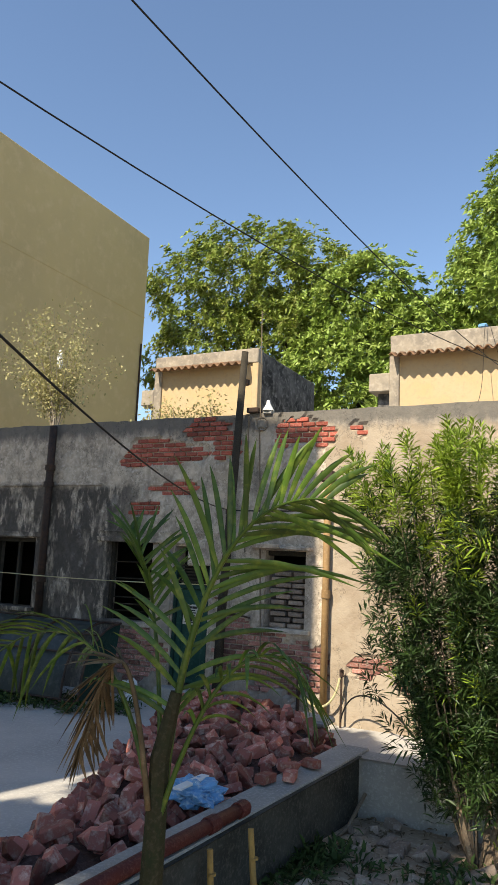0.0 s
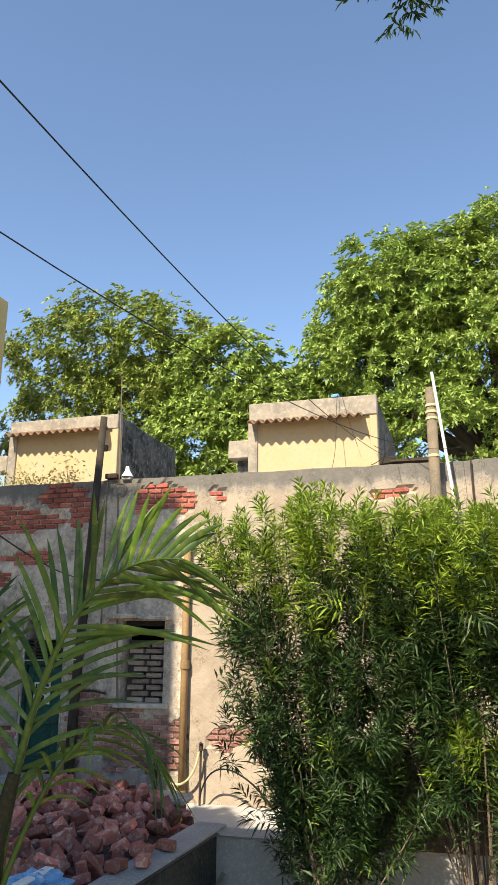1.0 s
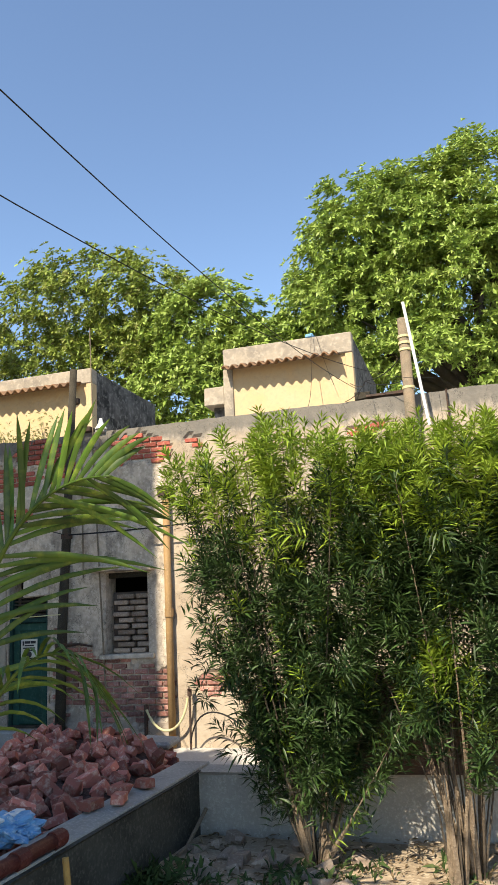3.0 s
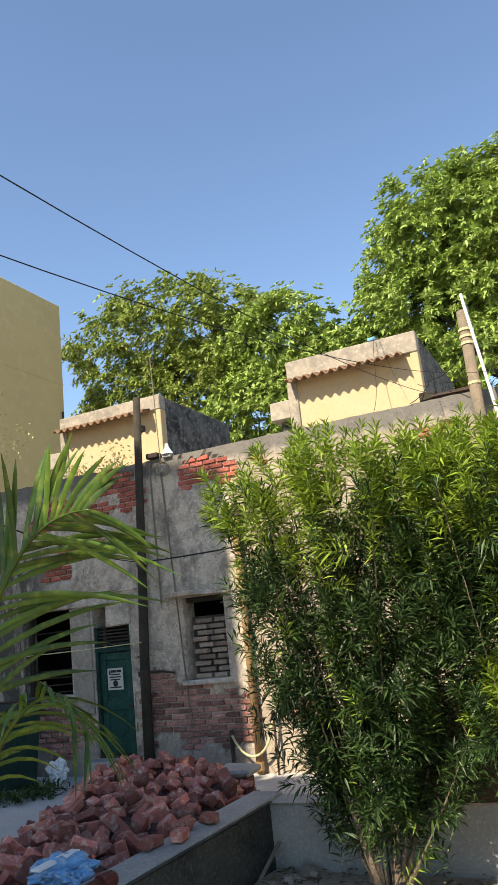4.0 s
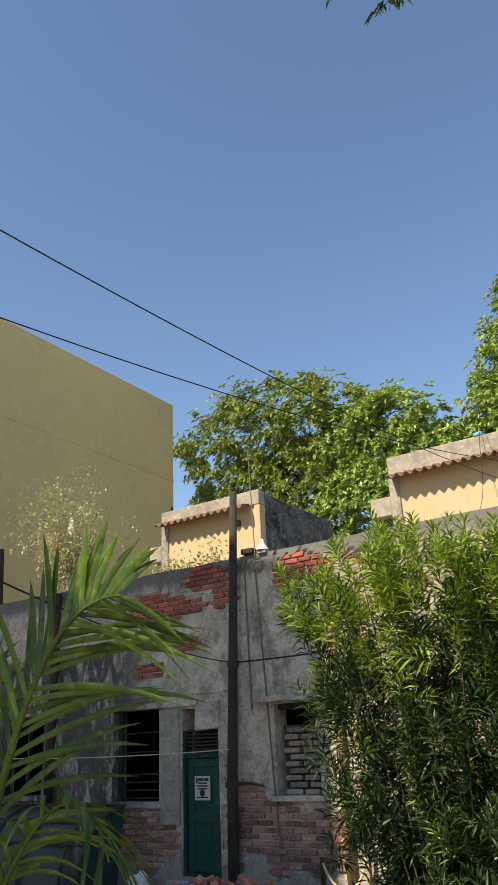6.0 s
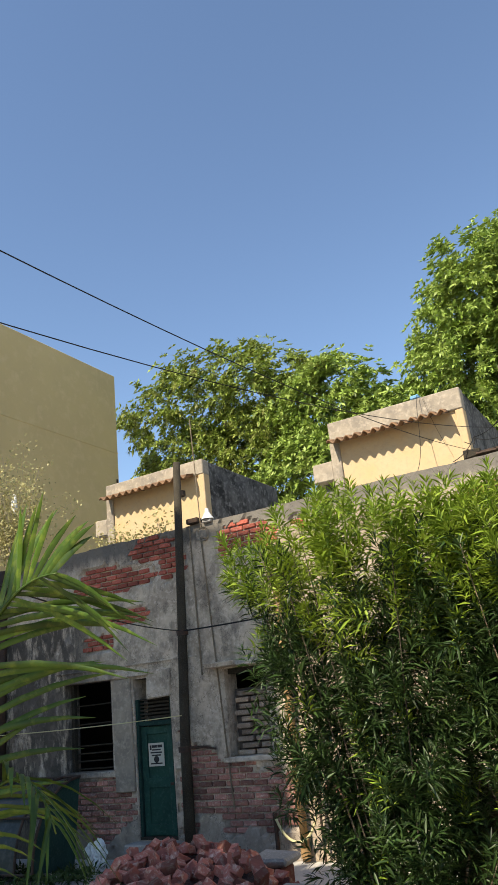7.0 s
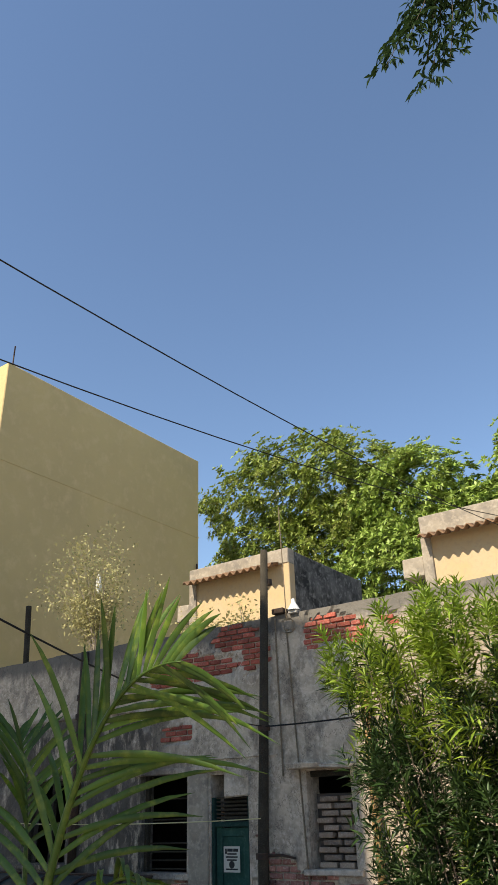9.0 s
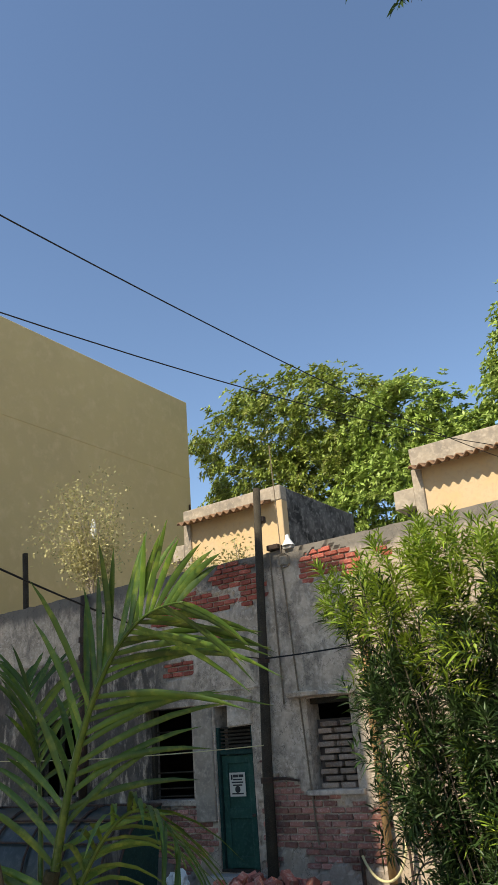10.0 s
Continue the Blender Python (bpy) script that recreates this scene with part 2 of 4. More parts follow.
def box(bm, x0, x1, y0, y1, z0, z1, bevel=0.0, jitter=0.0):
    r = bmesh.ops.create_cube(bm, size=1, matrix=Matrix.LocRotScale(((x0 + x1) / 2, (y0 + y1) / 2, (z0 + z1) / 2), None, (x1 - x0, y1 - y0, z1 - z0)))
    if jitter:
        for v in r["verts"]:
            v.co += Vector(rng.uniform(-jitter, jitter, 3))
    if bevel:
        es = list({e for v in r["verts"] for e in v.link_edges})
        bmesh.ops.bevel(bm, geom=es, offset=bevel, segments=1, affect="EDGES")
    return bm


def one_box(*a, **k):
    return box(bmesh.new(), *a, **k)


def tube(points, radii, sides=8, bm=None, cap=True):
    """A swept tube through points with a radius at each."""
    bm = bm or bmesh.new()
    pts = [Vector(p) for p in points]
    if isinstance(radii, (int, float)):
        radii = [radii] * len(pts)
    rings = []
    side = None
    for i, p in enumerate(pts):
        d = (pts[min(i + 1, len(pts) - 1)] - pts[max(i - 1, 0)]).normalized()
        if side is None:
            side = d.orthogonal().normalized()
        side = (side - d * side.dot(d)).normalized()
        up = d.cross(side)
        rings.append([bm.verts.new(p + (side * math.cos(a) + up * math.sin(a)) * radii[i]) for a in np.arange(sides) * 2 * math.pi / sides])
    for a, b in zip(rings, rings[1:]):
        for k in range(sides):
            bm.faces.new((a[k], a[(k + 1) % sides], b[(k + 1) % sides], b[k]))
    if cap:
        bm.faces.new(rings[0][::-1])
        bm.faces.new(rings[-1])
    return bm


def sag(a, b, drop, n=24):
    a, b = Vector(a), Vector(b)
    return [a.lerp(b, k / n) - Vector((0, 0, drop * 4 * (k / n) * (1 - k / n))) for k in range(n + 1)]


def unit(v):
    return v / np.maximum(np.linalg.norm(v, axis=1, keepdims=True), 1e-9)


def leaves(name, base, way, length, width, mat, droop=0.25, fold=0.25, segs=2):
    """Many lance-shaped leaves as one mesh. base, way: n x 3; length, width: n."""
    n = len(base)
    way = unit(way)
    ref = np.tile((0.0, 0.0, 1.0), (n, 1))
    side = unit(np.cross(way, ref) + 1e-6)
    roll = rng.uniform(-0.9, 0.9, n)[:, None]
    nor = np.cross(side, way)
    side, nor = side * np.cos(roll) + nor * np.sin(roll), nor * np.cos(roll) - side * np.sin(roll)
    L, W = length[:, None], width[:, None]
    down = np.array((0, 0, -1.0))
    mid = base + way * L * 0.45 + down * L * droop * 0.15
    tip = base + way * L + down * L * droop
    if segs == 1:
        verts = np.stack([base, mid - side * W / 2, tip, mid + side * W / 2], 1).reshape(-1, 3)
        idx = np.arange(n)[:, None] * 4 + np.array((0, 1, 2, 3))[None]
        loops, starts, per = idx.reshape(-1), np.arange(n) * 4, 4
        npoly = n
    else:
        m1 = mid - side * W / 2 + nor * W * fold
        m2 = mid + side * W / 2 + nor * W * fold
        verts = np.stack([base, m1, tip, m2, mid], 1).reshape(-1, 3)
        q = np.array((0, 1, 4, 1, 2, 4, 4, 2, 3, 0, 4, 3))
        loops = (np.arange(n)[:, None] * 5 + q[None]).reshape(-1)
        npoly, per = n * 4, 3
    me = bpy.data.meshes.new(name)
    me.vertices.add(len(verts))
    me.vertices.foreach_set("co", verts.reshape(-1).astype(np.float32))
    me.loops.add(len(loops))
    me.loops.foreach_set("vertex_index", loops.astype(np.int32))
    me.polygons.add(npoly)
    me.polygons.foreach_set("loop_start", (np.arange(npoly) * per).astype(np.int32))
    me.update(calc_edges=True)
    me.materials.append(mat)
    return me


def ball(n):
    return unit(rng.normal(size=(n, 3)))


# ---- large structure ----
WALL_TOP = 4.92
OPENINGS = [(-9.65, -8.48, 1.36, 2.68), (-6.80, -5.74, 1.26, 2.66), (-5.31, -4.55, 0.27, 2.62), (-3.55, -2.79, 1.36, 2.60)]
PATCHES = [  # fallen render: centre x, centre z, half width, half height
    (-5.35, 4.33, 1.35, 0.26), (-4.85, 4.62, 0.8, 0.34), (-5.9, 4.2, 0.8, 0.22), (-2.9, 4.62, 0.62, 0.36), (-4.45, 4.42, 0.45, 0.42), (-5.3, 3.62, 0.55, 0.14), (-2.65, 4.52, 0.78, 0.27), (0.85, 4.48, 0.42, 0.14), (-6.0, 3.25, 0.42, 0.17),
    (-5.6, 0.95, 0.6, 0.5), (-6.4, 0.9, 0.6, 0.4), (-4.30, 0.95, 0.42, 0.7), (-3.3, 0.85, 1.0, 0.6), (-4.1, 1.15, 0.5, 0.75), (-3.4, 0.95, 0.9, 0.55), (-6.1, 0.75, 0.8, 0.6), (-1.75, 0.95, 0.4, 0.2), (-1.1, 0.62, 0.45, 0.16), (-2.6, 0.75, 0.3, 0.4)]


def bare(x, z):
    """How far inside a patch of fallen render a place lies (positive: bare)."""
    v = max(1 - math.hypot((x - a) / w, (z - b) / h) for a, b, w, h in PATCHES)
    return v + 0.55 * (noise.noise((x * 2.3, 0.3, z * 2.8))) + 0.3 * noise.noise((x * 7, 2.3, z * 7))


def opening_at(x, z):
    return any(a < x < b and c < z < d for a, b, c, d in OPENINGS)


def wall_pieces(name, x0, x1, y0, y1, z0, z1, holes, mat, parent):
    xs = sorted({x0, x1, *[v for h in holes for v in h[:2]]})
    zs = sorted({z0, z1, *[v for h in holes for v in h[2:]]})
    bm = bmesh.new()
    for a, b in zip(xs, xs[1:]):
        for c, d in zip(zs, zs[1:]):
            if not any(h[0] <= a and b <= h[1] and h[2] <= c and d <= h[3] for h in holes):
                box(bm, a, b, y0, y1, c, d)
    bmesh.ops.remove_doubles(bm, verts=bm.verts, dist=0.0005)
    return part(name, bm, mat, parent)


facade = thing("wall_north", "long old house wall of grey cement render over red brick, render fallen in patches", "wall", kind="structure", at=(-3, 13.1, 0))
facade.location = (0, 0, 0)
wall_pieces("masonry", -14.0, 7.0, 13.03, 13.33, -0.3, WALL_TOP - 0.03, OPENINGS, M_MORTAR, facade)


def render_coat():
    st = 0.05
    nx, nz = int(21 / st), int((WALL_TOP + 0.3) / st) + 1
    verts, faces, ids = [], [], {}
    def vid(i, k):
        if (i, k) not in ids:
            x, z = -14 + i * st, -0.3 + k * st
            for a, b, c, d in OPENINGS:
                for e in (a, b):
                    if abs(x - e) < st * 0.5 and c - st < z < d + st:
                        x = e
                for e in (c, d):
                    if abs(z - e) < st * 0.5 and a - st < x < b + st:
                        z = e
            n = noise.noise((x * 1.7, 5.0, z * 1.7)) * 0.012 + noise.noise((x * 9, 5.0, z * 9)) * 0.004
            y = 12.985 + n
            if bare(x, z) > 0.25:
                y = 13.024
            if k >= nz - 1:
                z = WALL_TOP + 0.03 * noise.noise((x * 1.5, 1, 1)) + 0.015 * noise.noise((x * 6, 1, 1))
            ids[i, k] = len(verts)
            verts.append((x, y, z))
        return ids[i, k]
    for i in range(nx):
        for k in range(nz - 1):
            if not opening_at(-14 + (i + .5) * st, -0.3 + (k + .5) * st):
                faces.append((vid(i, k), vid(i + 1, k), vid(i + 1, k + 1), vid(i, k + 1)))
    top = []
    for i in range(nx + 1):  # rough capping behind the front edge
        x, y, z = verts[vid(i, nz - 1)]
        verts.append((x, 13.36, z - 0.01))
        top.append(len(verts) - 1)
    for i in range(nx):
        faces.append((vid(i, nz - 1), vid(i + 1, nz - 1), top[i + 1], top[i]))
    return mesh_of("render_coat", verts, faces, M_RENDER)


part("render_coat", render_coat(), M_RENDER, facade)
# reveals of the openings and the raised bands on the render
bm = bmesh.new()
for a, b, c, d in OPENINGS:
    box(bm, a - 0.006, a + 0.02, 12.99, 13.34, c, d)
    box(bm, b - 0.02, b + 0.006, 12.99, 13.34, c, d)
part("reveals", bm, M_RENDER, facade)
bm = bmesh.new()
box(bm, -7.0, -4.95, 12.93, 13.30, 2.66, 2.75, 0.012, 0.008)
box(bm, -10.0, -8.3, 12.92, 13.30, 2.70, 2.80, 0.012, 0.008)
box(bm, -3.72, -3.2, 12.74, 13.28, 2.63, 2.69, 0.012, 0.02)
box(bm, -3.199, -2.70, 12.80, 13.28, 2.62, 2.68, 0.012, 0.025)
part("lintel", bm, M_RENDER, facade, "chipped cement lintels")
part("hanging_render", one_box(-5.0, -4.52, 12.95, 13.2, 2.30, 2.72, 0.02, 0.015), M_RENDER, facade)
bm = bmesh.new()
box(bm, -11.0, -7.0, 12.955, 13.0, 3.70, 3.75, 0.008)
box(bm, -7.0, -4.0, 12.965, 13.0, 2.84, 2.87, 0.006)
part("string_course", bm, M_RENDER, facade)
part("sill", one_box(-3.62, -2.7, 12.92, 13.2, 1.28, 1.36, 0.012, 0.008), M_RENDER, facade)
part("sill", one_box(-6.85, -5.70, 12.95, 13.2, 1.18, 1.26, 0.012, 0.008), M_RENDER, facade)
part("sill", one_box(-9.7, -8.4, 12.92, 13.2, 1.27, 1.36, 0.012, 0.008), M_RENDER, facade)
part("door_step", one_box(-5.4, -4.45, 12.72, 13.2, 0.0, 0.26, 0.02, 0.01), M_CEMENT, facade)
part("pier_render", one_box(-5.72, -5.33, 12.945, 13.3, 0.95, 2.65, 0.015, 0.012), M_BAND, facade, "pale peeling render on the pier between window and door")

# the rooms behind the openings, their indoor shade put into a near-black colour
back = thing("inner_room", "rooms behind the openings of the old wall, coloured near black for shade", "room", kind="structure")
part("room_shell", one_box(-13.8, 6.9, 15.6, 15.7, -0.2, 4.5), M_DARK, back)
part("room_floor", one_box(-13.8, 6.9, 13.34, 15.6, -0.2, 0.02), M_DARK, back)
roof = new("roof_slab", mesh_bm("roof_slab", one_box(-13.9, 6.9, 13.34, 24.0, 4.52, 4.66), M_CEMENT))
tagged(roof, "flat cement roof behind the old wall's parapet", "roof", kind="structure")

# ground: one sheet, the raised yard, the kerb walls of the sunken bed
def ground_sheet():
    n = 60
    xs = np.concatenate([[-300, -80, -25], np.linspace(-8, 9, n), [25, 80, 300]])
    ys = np.concatenate([[-200, -50, -12], np.linspace(-2, 12, n), [40, 120, 400]])
    verts, faces = [], []
    for y in ys:
        for x in xs:
            z = -0.12
            if -2.5 < x < 8 and 2 < y < 9.8:
                z += 0.05 * noise.noise((x * 0.9, y * 0.9, 0)) + 0.03 * noise.noise((x * 3.1, y * 3.1, 0)) + 0.015 * noise.noise((x * 9, y * 9, 0))
            verts.append((x, y, z))
    w = len(xs)
    for j in range(len(ys) - 1):
        for i in range(w - 1):
            faces.append((j * w + i, j * w + i + 1, (j + 1) * w + i + 1, (j + 1) * w + i))
    return mesh_of("ground", verts, faces, M_SOIL, True)


tagged(new("ground", ground_sheet()), "dry brown earth with leaf litter and rubble", "ground", kind="structure")
bm = bmesh.new()
outline = [(-0.9, 9.75), (-0.95, 9.6), (-1.1, 6.4), (-1.3, 2.2), (-30, 2.2), (-30, 13.02), (8, 13.02), (8, 9.7)]
vs = [bm.verts.new((x, y, 0.0)) for x, y in outline]
f = bm.faces.new(vs)
ext = bmesh.ops.extrude_face_region(bm, geom=[f])
for v in ext["geom"]:
    if isinstance(v, bmesh.types.BMVert):
        v.co.z = -0.3
yard = new("yard_pavement", mesh_bm("yard_pavement", bm, M_YARD))
tagged(yard, "swept grey concrete yard with scattered litter", "pavement", kind="structure")


def kerb(name, a, b, width, z0, z1, mat, label):
    """A low wall whose garden face runs from a to b; the width lies on its yard side."""
    a, b = Vector(a), Vector(b)
    d = (b - a).normalized()
    nrm = Vector((d.y, -d.x))
    bm = bmesh.new()
    n = 26
    rows = []
    for i in range(n + 1):
        p = a.lerp(b, i / n)
        w = 0.012 * noise.noise((p.x * 2, p.y * 2, 3))
        q = p + nrm * width
        rows.append([bm.verts.new((p.x + nrm.x * w, p.y + nrm.y * w, z0)), bm.verts.new((p.x + nrm.x * w, p.y + nrm.y * w, z1 - 0.03 + w)),
                     bm.verts.new((p.x + nrm.x * (0.03 + w), p.y + nrm.y * (0.03 + w), z1 + w)), bm.verts.new((q.x, q.y, z1 + w)), bm.verts.new((q.x, q.y, z0))])
    for r, s in zip(rows, rows[1:]):
        for k in range(4):
            bm.faces.new((r[k], r[k + 1], s[k + 1], s[k]))
    bm.faces.new(rows[0])
    bm.faces.new(rows[-1][::-1])
    ob = new(name, mesh_bm(name, bm, mat))
    return tagged(ob, label, "wall", kind="structure")


side_kerb = kerb("wall_kerb_side", (-1.11, 2.6), (-0.75, 9.56), -0.30, -0.25, 0.47, M_CEMENT_DARK, "low retaining wall with a mossy face, coloured darker for shade, beside the sunken bed")
bm = bmesh.new()
a, b = Vector((-1.11, 2.6)), Vector((-0.75, 9.56))
d = (b - a).normalized(); nn = Vector((-d.y, d.x))
quad = [a + nn * 0.01, b + nn * 0.01 + d * 0.3, b + nn * 0.34 + d * 0.3, a + nn * 0.34]
vs = [bm.verts.new((p.x, p.y, 0.455)) for p in quad] + [bm.verts.new((p.x, p.y, 0.487)) for p in quad]
for k in range(4):
    bm.faces.new((vs[k], vs[(k + 1) % 4], vs[4 + (k + 1) % 4], vs[4 + k]))
bm.faces.new(vs[4:]); bm.faces.new(vs[:4][::-1])
bmesh.ops.bevel(bm, geom=list(bm.edges), offset=0.008, segments=1, affect="EDGES")
tagged(new("kerb_capping", mesh_bm("kerb_capping", bm, M_CEMENT)), "pale cement capping along the low retaining wall", "capping", kind="structure")
kerb("wall_kerb_back", (-0.76, 9.55), (7.5, 9.65), -0.3, -0.25, 0.46, M_CEMENT, "low stained cement wall behind the sunken bed")


# ---- rooftop rooms ----
def rooftop_room(x0, x1, y0, y1, top, eave_z, step_x, step_z, label):
    t = thing("rooftop_room", label, "building", group="rooftop rooms")
    bm = bmesh.new()
    box(bm, x0 + 0.005, x1 - 0.12, y0 + 0.06, y0 + 0.2, 4.6, eave_z + 0.06)
    part("front_wall", bm, M_BUFF, t, "sunlit buff limewashed front")
    part("top_band", one_box(x0, x1, y0, y0 + 0.22, eave_z + 0.03, top, 0.015, 0.01), M_BAND, t, "stained cement parapet band")
    part("pilaster", one_box(x0 - 0.02, x0 + 0.16, y0 + 0.02, y0 + 0.21, 4.6, eave_z + 0.03, 0.01), M_BAND, t)
    part("pilaster", one_box(x1 - 0.13, x1, y0 + 0.01, y0 + 0.21, 4.6, eave_z + 0.03, 0.01), M_BUFF, t)
    part("side_wall", one_box(x1 - 0.2, x1 - 0.004, y0 + 0.22, y1, 4.6, top - 0.02, 0.012), M_SOOT, t, "soot-streaked cement side wall")
    part("side_wall", one_box(x0 + 0.01, x0 + 0.2, y0 + 0.22, y1, 4.6, top - 0.02, 0.012), M_SOOT, t)
    part("back_wall", one_box(x0 + 0.2, x1 - 0.2, y1 - 0.2, y1, 4.6, top - 0.02), M_SOOT, t)
    part("roof", one_box(x0 + 0.2, x1 - 0.2, y0 + 0.22, y1 - 0.2, top - 0.3, top - 0.15), M_CEMENT, t)
    # corrugated eave
    n = int((x1 - x0 - 0.25) / 0.0225)
    verts, faces = [], []
    for i in range(n + 1):
        x = x0 + 0.05 + i * 0.0225
        w = 0.036 * math.sin(i * 0.0225 / 0.165 * 2 * math.pi)
        for y, z in ((y0 + 0.02, eave_z + 0.06), (y0 - 0.275, eave_z - 0.02), (y0 - 0.275, eave_z - 0.045), (y0 + 0.02, eave_z + 0.042)):
            verts.append((x, y, z + w))
    for i in range(n):
        for k in range(4):
            a, b = i * 4 + k, i * 4 + (k + 1) % 4
            faces.append((a, b, b + 4, a + 4))
    part("corrugated_eave", mesh_of("corrugated_eave", verts, faces, M_TILE, True), M_TILE, t, "corrugated brown eave sheet")
    part("ledge_block", one_box(step_x, x0 - 0.021, y0 + 0.03, y0 + 0.5, step_z, step_z + 0.34, 0.015, 0.01), M_BAND, t)
    part("ledge_post", one_box(step_x + 0.12, x0 - 0.03, y0 + 0.25, y0 + 0.45, 4.6, step_z), M_SOOT, t)
    return t


rooftop_room(-7.0, -4.57, 14.51, 17.55, 6.60, 6.28, -7.33, 5.57, "small buff rooftop room with corrugated eave and sooty side")
rooftop_room(-1.90, 0.46, 14.51, 18.1, 6.575, 6.17, -2.31, 5.56, "small buff rooftop room with corrugated eave beside the tall tree")

# ---- ochre building ----
ob = thing("apartment_building", "tall plain ochre-painted building with a blank side wall", "building")
part("wall", one_box(-30, -12.6, 13.42, 21.8, -0.3, 13.36, 0.02), M_YELLOW, ob)
# dark strip added for the tree shade beyond the far corner, built as a pipe
part("drainpipe", tube([(-12.55, 21.65, 4), (-12.55, 21.65, 9.5)], 0.03), M_IRON, ob)
part("floor_band", one_box(-12.61, -12.588, 13.42, 21.8, 10.45, 10.49), M_YELLOW, ob)
part("antenna", tube([(-12.8, 13.7, 13.3), (-12.8, 13.7, 13.8), (-12.65, 13.6, 14.0)], 0.02), M_IRON, ob)

# ---- unseen block added behind the walker, sized and turned to shade the yard ----
ob = thing("shade_block_behind", "unseen tall block added behind the garden to shade the yard", "house")
part("wall", one_box(-15.5, -5.69, -6.0, 0.5, -0.3, 15.5), M_CEMENT, ob)
part("roof", one_box(-15.5, -5.69, -6.0, 0.5, 15.5, 15.65), M_CEMENT, ob)
ob.rotation_euler = (0, 0, -_az)


# ---- trees ----
def crown(name, blobs, clumps, per, leaf, width, mat, parent, spread=0.55, droop=0.5):
    """Leaves in drooping clumps near the surface of overlapping blobs (x, y, z, rx, ry, rz)."""
    vol = np.array([b[3] * b[4] + b[3] * b[5] + b[4] * b[5] for b in blobs])
    pick = rng.choice(len(blobs), clumps, p=vol / vol.sum())
    B = np.array(blobs)[pick]
    u = ball(clumps)
    r = rng.uniform(0.62, 1.03, clumps)[:, None] ** 0.7
    c = B[:, :3] + u * r * B[:, 3:]
    out = unit(u / B[:, 3:])
    keep = np.ones(clumps, bool)
    c, out = c[keep], out[keep]
    n = len(c)
    ros = max(1, per // 8)
    size = np.repeat(rng.uniform(0.6, 1.35, n), ros)[:, None] * spread
    hub = np.repeat(c, ros, 0) + ball(n * ros) * size * rng.uniform(0.15, 1, (n * ros, 1)) * np.array((1, 1, 0.7))
    face = unit(np.repeat(out, ros, 0) * 0.8 + np.array((-0.12, -0.70, 0.62)) + rng.normal(size=(n * ros, 3)) * 0.35)
    e1 = unit(np.cross(face, np.array((0.3, 0.9, 0.1))))
    e2 = np.cross(face, e1)
    ang = rng.uniform(0, 6.28, (n * ros, 1)) + np.arange(8)[None] * (2 * math.pi / 8) + rng.normal(size=(n * ros, 8)) * 0.2
    way = e1[:, None] * np.cos(ang)[..., None] + e2[:, None] * np.sin(ang)[..., None] + face[:, None] * rng.uniform(0.0, 0.7, (n * ros, 8, 1))
    base = np.repeat(hub, 8, 0)
    way = way.reshape(-1, 3)
    L = rng.uniform(0.65, 1.3, len(base)) * leaf
    part(name, leaves(name, base, way, L, L * width, mat, droop, segs=1), mat, parent)


def limbs(parent, foot, fork, tips, r0, mat):
    foot, fork = Vector(foot), Vector(fork)
    part("trunk", tube([foot, foot.lerp(fork, 0.5) + Vector((0.08, 0.05, 0)), fork], [r0, r0 * 0.85, r0 * 0.7], 10), mat, parent, smooth=True)
    for tip in tips:
        tip = Vector(tip)
        mid = fork.lerp(tip, 0.5) + Vector(rng.uniform(-0.4, 0.4, 3))
        part("limb", tube([fork - Vector((0, 0, 0.15)), mid, tip], [r0 * 0.55, r0 * 0.33, r0 * 0.08], 7), mat, parent, smooth=True)


tree = thing("tree", "broad leafy tree with sparse olive crown behind the roofs", "tree", group="trees behind the roofs")
blobs = [(-12.2, 26, 12.4, 2.6, 2.4, 2.4), (-10.2, 26, 13.2, 2.6, 2.4, 2.3), (-8.2, 26, 12.6, 2.4, 2.2, 2.2), (-11.6, 25.5, 9.8, 2.9, 2.3, 2.0), (-8.6, 25.5, 9.9, 2.6, 2.2, 2.2), (-10.5, 26, 8.0, 3.0, 2.2, 1.6), (-7.2, 25.6, 11.0, 1.8, 2, 1.8)]
blobs = [(x - 0.5, y, z + 0.1, *r) for x, y, z, *r in blobs]
limbs(tree, (-10.2, 26.5, -0.2), (-10.2, 26.3, 7.2), [b[:3] for b in blobs], 0.4, M_BARK_DARK)
crown("crown", blobs, 860, 96, 0.19, 0.36, M_LEAF_WARM, tree, 0.52, 0.15)
tree = thing("tree", "round dense bright-green tree between the rooftop rooms", "tree", group="trees behind the roofs")
blobs = [(-5.6, 24.5, 10.9, 2.0, 1.8, 1.7), (-6.2, 24.2, 8.3, 2.2, 1.9, 1.9), (-4.2, 24.8, 9.4, 1.9, 1.8, 1.7), (-4.8, 24.2, 7.2, 2.3, 1.8, 1.7), (-2.6, 25.5, 9.3, 1.8, 1.7, 1.5)]
limbs(tree, (-5, 25, -0.2), (-5, 25, 6.0), [b[:3] for b in blobs], 0.3, M_BARK_DARK)
crown("crown", blobs, 840, 96, 0.195, 0.38, M_LEAF_TREE, tree, 0.5, 0.15)
tree = thing("tree", "very tall dense green tree towering over the rooftop room", "tree", group="trees behind the roofs")
